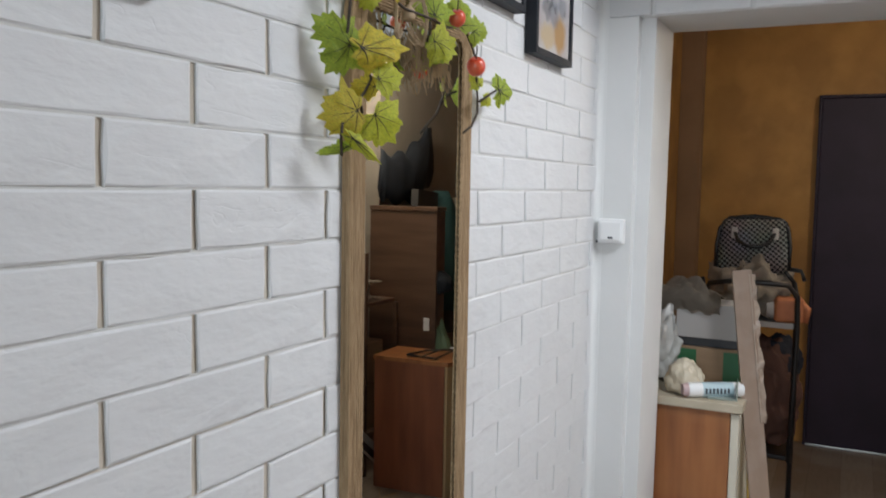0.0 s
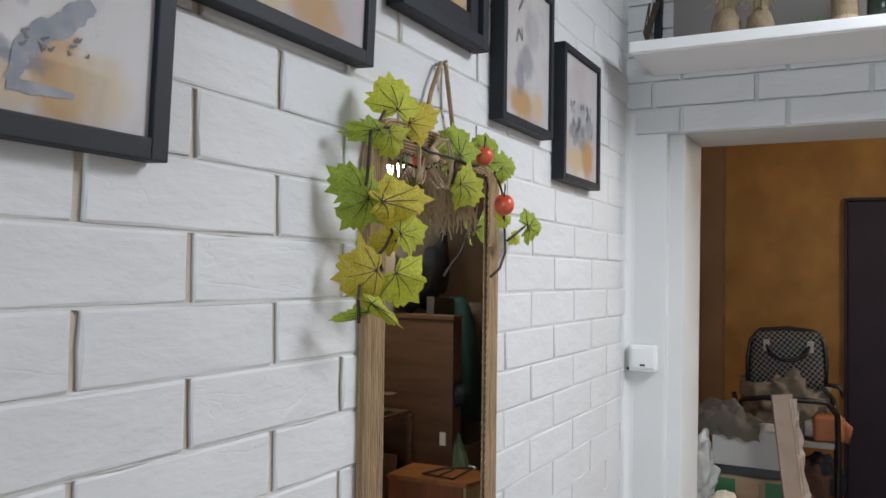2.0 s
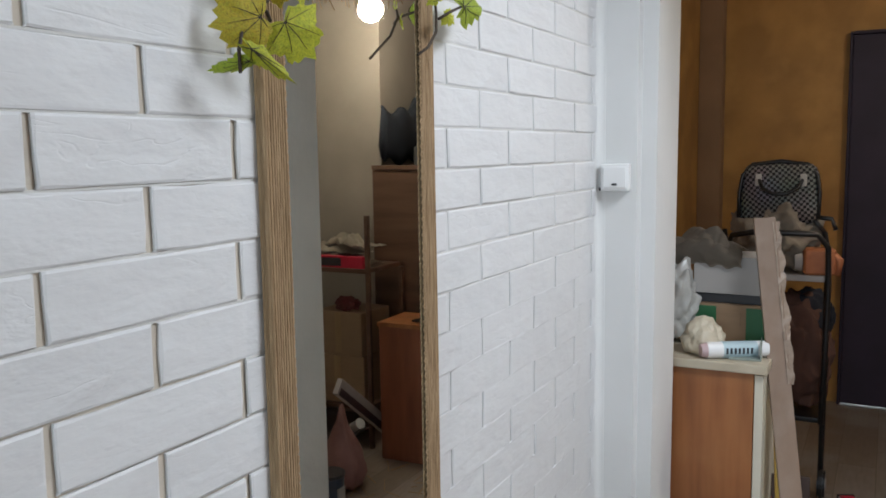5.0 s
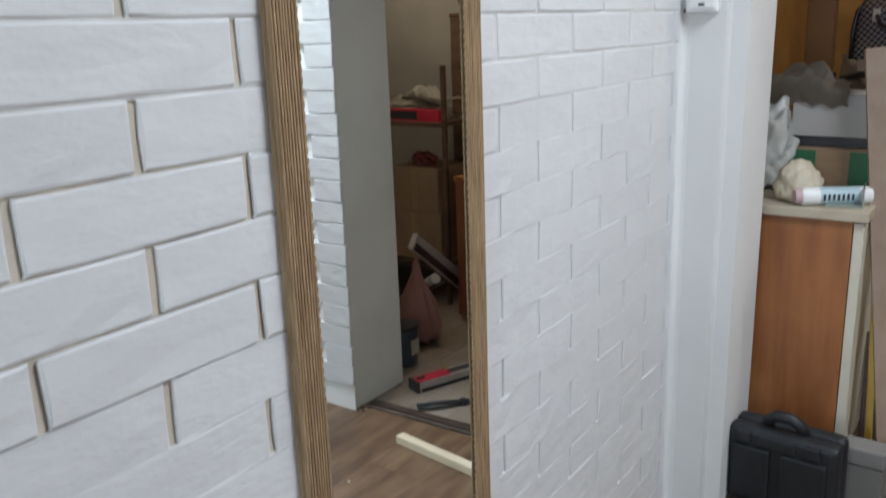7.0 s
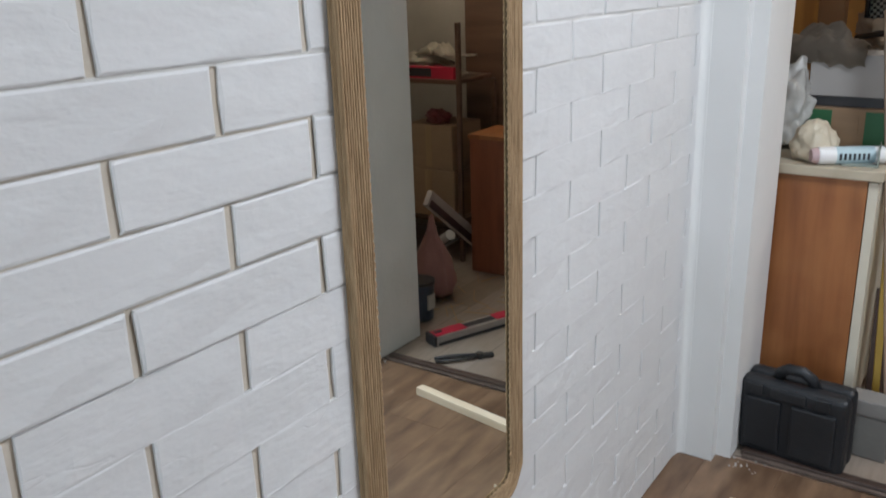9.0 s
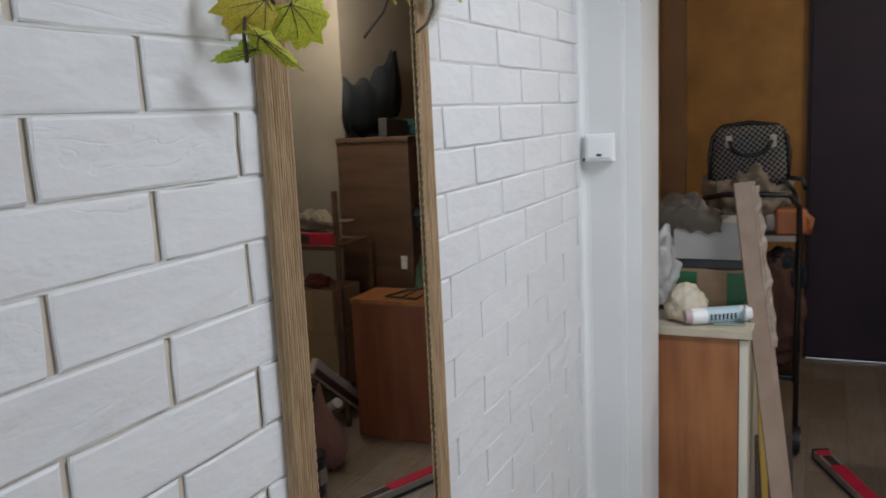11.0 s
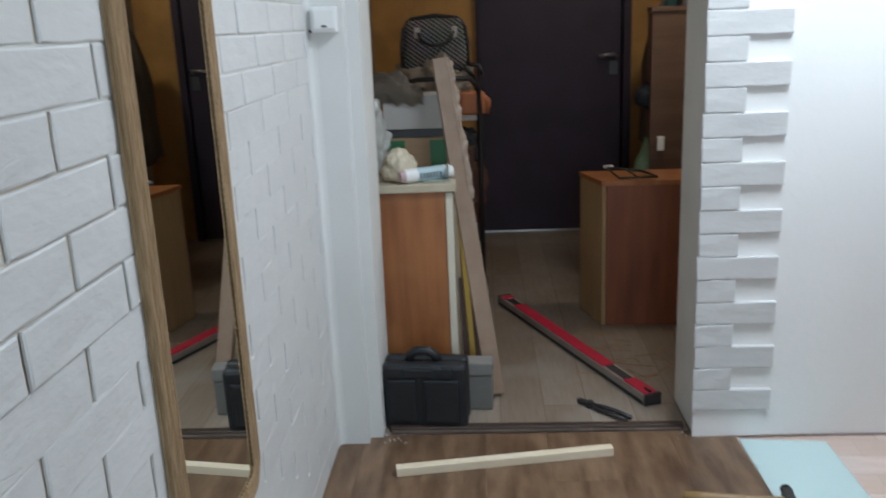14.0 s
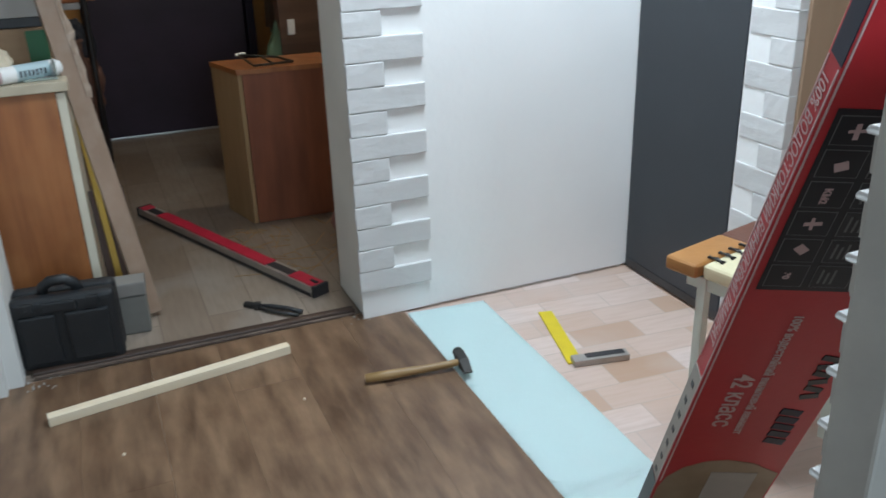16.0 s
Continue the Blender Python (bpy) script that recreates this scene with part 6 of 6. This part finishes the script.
for x in (0.80, NX - 0.03):
    for y in (0.0, 0.30):
        part("post", box_bm(x - 0.02, x, y, y + 0.02, 0, 1.10 if x < 1 and y < 0.1 else 0.829, 0.001, 1), nut, rack)
for x0, x1, z0, z1, t in ((0.83, 1.12, 0.201, 0.43, 0), (1.13, 1.40, 0.201, 0.40, 0), (0.84, 1.10, 0.431, 0.64, 2)):
    c = thing("storage_carton", "brown cardboard carton on the storage rack", "carton", pose(x0, 3.475, z0, 0, 0, t), group="cartons on the rack")
    part("body", box_bm(0, x1 - x0, 0, 0.24, 0, z1 - z0, 0.003), card, c)
    part("tape", box_bm((x1 - x0) * 0.45, (x1 - x0) * 0.58, -0.0012, 0.0005, 0.01, z1 - z0 - 0.004), tan_side, c)
soft("red_scrap", "red and beige cloth scraps in the rack", "rag", 0.95, 3.53, 0.641, (0.06, 0.05, 0.035), material("scrap_red", (0.13, 0.02, 0.022), 0.8, dark=(0.10, 0.05, 0.035), scale=14), 41, 0.4)
lv2 = thing("short_level", "short red spirit level on the rack shelf", "spirit level", pose(0.80, 3.472, 0.851))
part("body", box_bm(0.02, 0.50, 0.0, 0.025, 0.0, 0.055, 0.002), red, lv2)
part("black_window", box_bm(0.14, 0.30, -0.0015, 0.0005, 0.008, 0.047), dark_plastic, lv2)
sack_paper = material("sack_paper", (0.42, 0.37, 0.29), 0.85, dark=(0.28, 0.24, 0.18), scale=8, bump=0.6, bump_scale=30)
for i, (x, y, z, t) in enumerate(((1.02, 3.60, 0.851, 4), (1.08, 3.60, 0.892, -9), (0.99, 3.61, 0.932, 12))):
    draped("paper_sack", "flattened crumpled beige paper sack on the rack", "sack", pose(x, y, z, 0, 0, t), 0.20 - 0.02 * i, 0.10, 0.06, 0.0, sack_paper, 45 + i)

# clutter behind the pier
sack = lump_bm((0.10, 0.095, 0.215), 51, 0.12, 2.2, 4)
for v in sack.verts:               # gathered towards its neck
    k = max(0.28, 1.0 - 0.95 * max(0, v.co.z - 0.10) / 0.25)
    v.co.x, v.co.y = v.co.x * k * (1 + 0.10 * math.sin(9 * math.atan2(v.co.y, v.co.x))), v.co.y * k
thing("pink_sack", "dusty pink cloth sack with a gathered neck behind the pier", "sack", pose(0.645, 3.02, -0.001), bm=sack, mat=material("pink_cloth", (0.25, 0.125, 0.11), 0.85, dark=(0.16, 0.075, 0.065), scale=8, bump=0.7, bump_scale=20), smooth=True)
trims = leaning("trim_pack", "white and dark printed pack of trims leaning in the niche", "pack", (0.738, 3.60, 0.034), (0.738, 3.13, 0.395), (0, 0.6, 0.8), 0.07, 0.026, material("pale_carton", (0.42, 0.38, 0.36), 0.6, dark=(0.30, 0.27, 0.25), scale=12))
part("dark_print", box_bm(-0.034, -0.002, 0.0125, 0.0142, 0.02, 0.58), material("print_dark", (0.04, 0.025, 0.03), 0.5, dark=(0.10, 0.06, 0.06), scale=30), trims)
part("dark_print", box_bm(-0.034, -0.002, -0.0142, -0.0125, 0.02, 0.58), bpy.data.materials["print_dark"], trims)
jr = thing("glue_bucket", "small dark blue plastic bucket with a pale label", "bucket", pose(0.555, 2.80, -0.0015))
part("body", cyl_bm((0, 0, 0), (0, 0, 0.15), 0.052, 0.058, 24, bevel=0.004), material("bucket_blue", (0.035, 0.05, 0.075), 0.4), jr)
part("rim", cyl_bm((0, 0, 0.15), (0, 0, 0.162), 0.061, 0.061, 24), dark_plastic, jr)
part("label_patch", box_bm(-0.058, -0.050, -0.022, 0.022, 0.05, 0.11, 0.001, 1), pack_grey, jr)
gun = thing("caulking_gun", "silver and black caulking gun propped on clutter", "caulking gun", pose(0.74, 3.17, 0.16, 0, 32, 20))
part("cradle", box_bm(-0.17, 0.12, -0.024, 0.024, -0.022, -0.016, 0.002), dark_plastic, gun)
part("cartridge", cyl_bm((-0.15, 0, 0.008), (0.09, 0, 0.008), 0.023, segs=18), greycard, gun)
part("grip", box_bm(0.12, 0.16, -0.014, 0.014, -0.12, 0.03, 0.006), dark_plastic, gun)
part("rod", cyl_bm((0.10, 0, 0.008), (0.27, 0, 0.008), 0.004, segs=8), steel, gun)
bm = bmesh.new()
for i in range(50):
    a = rb.uniform(0, 6.28)
    c0 = Vector((rb.uniform(0.18, 0.62), rb.uniform(2.85, 3.36), 0.0))
    ln = rb.uniform(0.01, 0.07) * (1.8 if i % 9 == 0 else 1)
    d = Vector((math.cos(a), math.sin(a), 0)) * ln
    box_bm(-ln, ln, -0.0016, 0.0016, 0, 0.002, bm=bm, m=pose(c0.x, c0.y, -0.0015, 0, 0, math.degrees(a)))
thing("floor_litter", "thin offcuts and dust scattered on the hallway floor", "debris", kind="stuff", bm=bm, mat=tan_side)
bm = bmesh.new()
for x, y in ((0.159, 2.002), (-0.3, 1.95)):
    bmesh.ops.create_icosphere(bm, subdivisions=1, radius=0.0045, matrix=Matrix.Translation((x, y, 0.002)) @ pose(0, 0, 0, x * 900, y * 700, 0))
thing("sawdust_crumbs", "pale sawdust crumbs on the laminate", "debris", kind="stuff", bm=bm, mat=pine)

# bulb that the mirror shows under the lintel
glow = bpy.data.materials.new("lamp_glow")
glow.use_nodes = True
gbs = glow.node_tree.nodes["Principled BSDF"]
gbs.inputs["Emission Color"].default_value, gbs.inputs["Emission Strength"].default_value = (1.0, 0.85, 0.68, 1), 205
lamp = thing("pendant_lamp", "lit frosted bulb hanging from the hallway ceiling", "lamp", pose(0.76, 3.50, 0))
part("cord", cyl_bm((0, 0, 2.10), (0, 0, CEIL - 0.001), 0.004, segs=8), dark_plastic, lamp)
part("holder", cyl_bm((0, 0, 2.06), (0, 0, 2.11), 0.022, 0.014, 16), plastic, lamp)
bm = bmesh.new()
bmesh.ops.create_uvsphere(bm, u_segments=24, v_segments=14, radius=0.056, matrix=Matrix.Translation((0, 0, 2.02)))
part("bulb", bm, glow, lamp, "glowing frosted bulb", smooth=True)
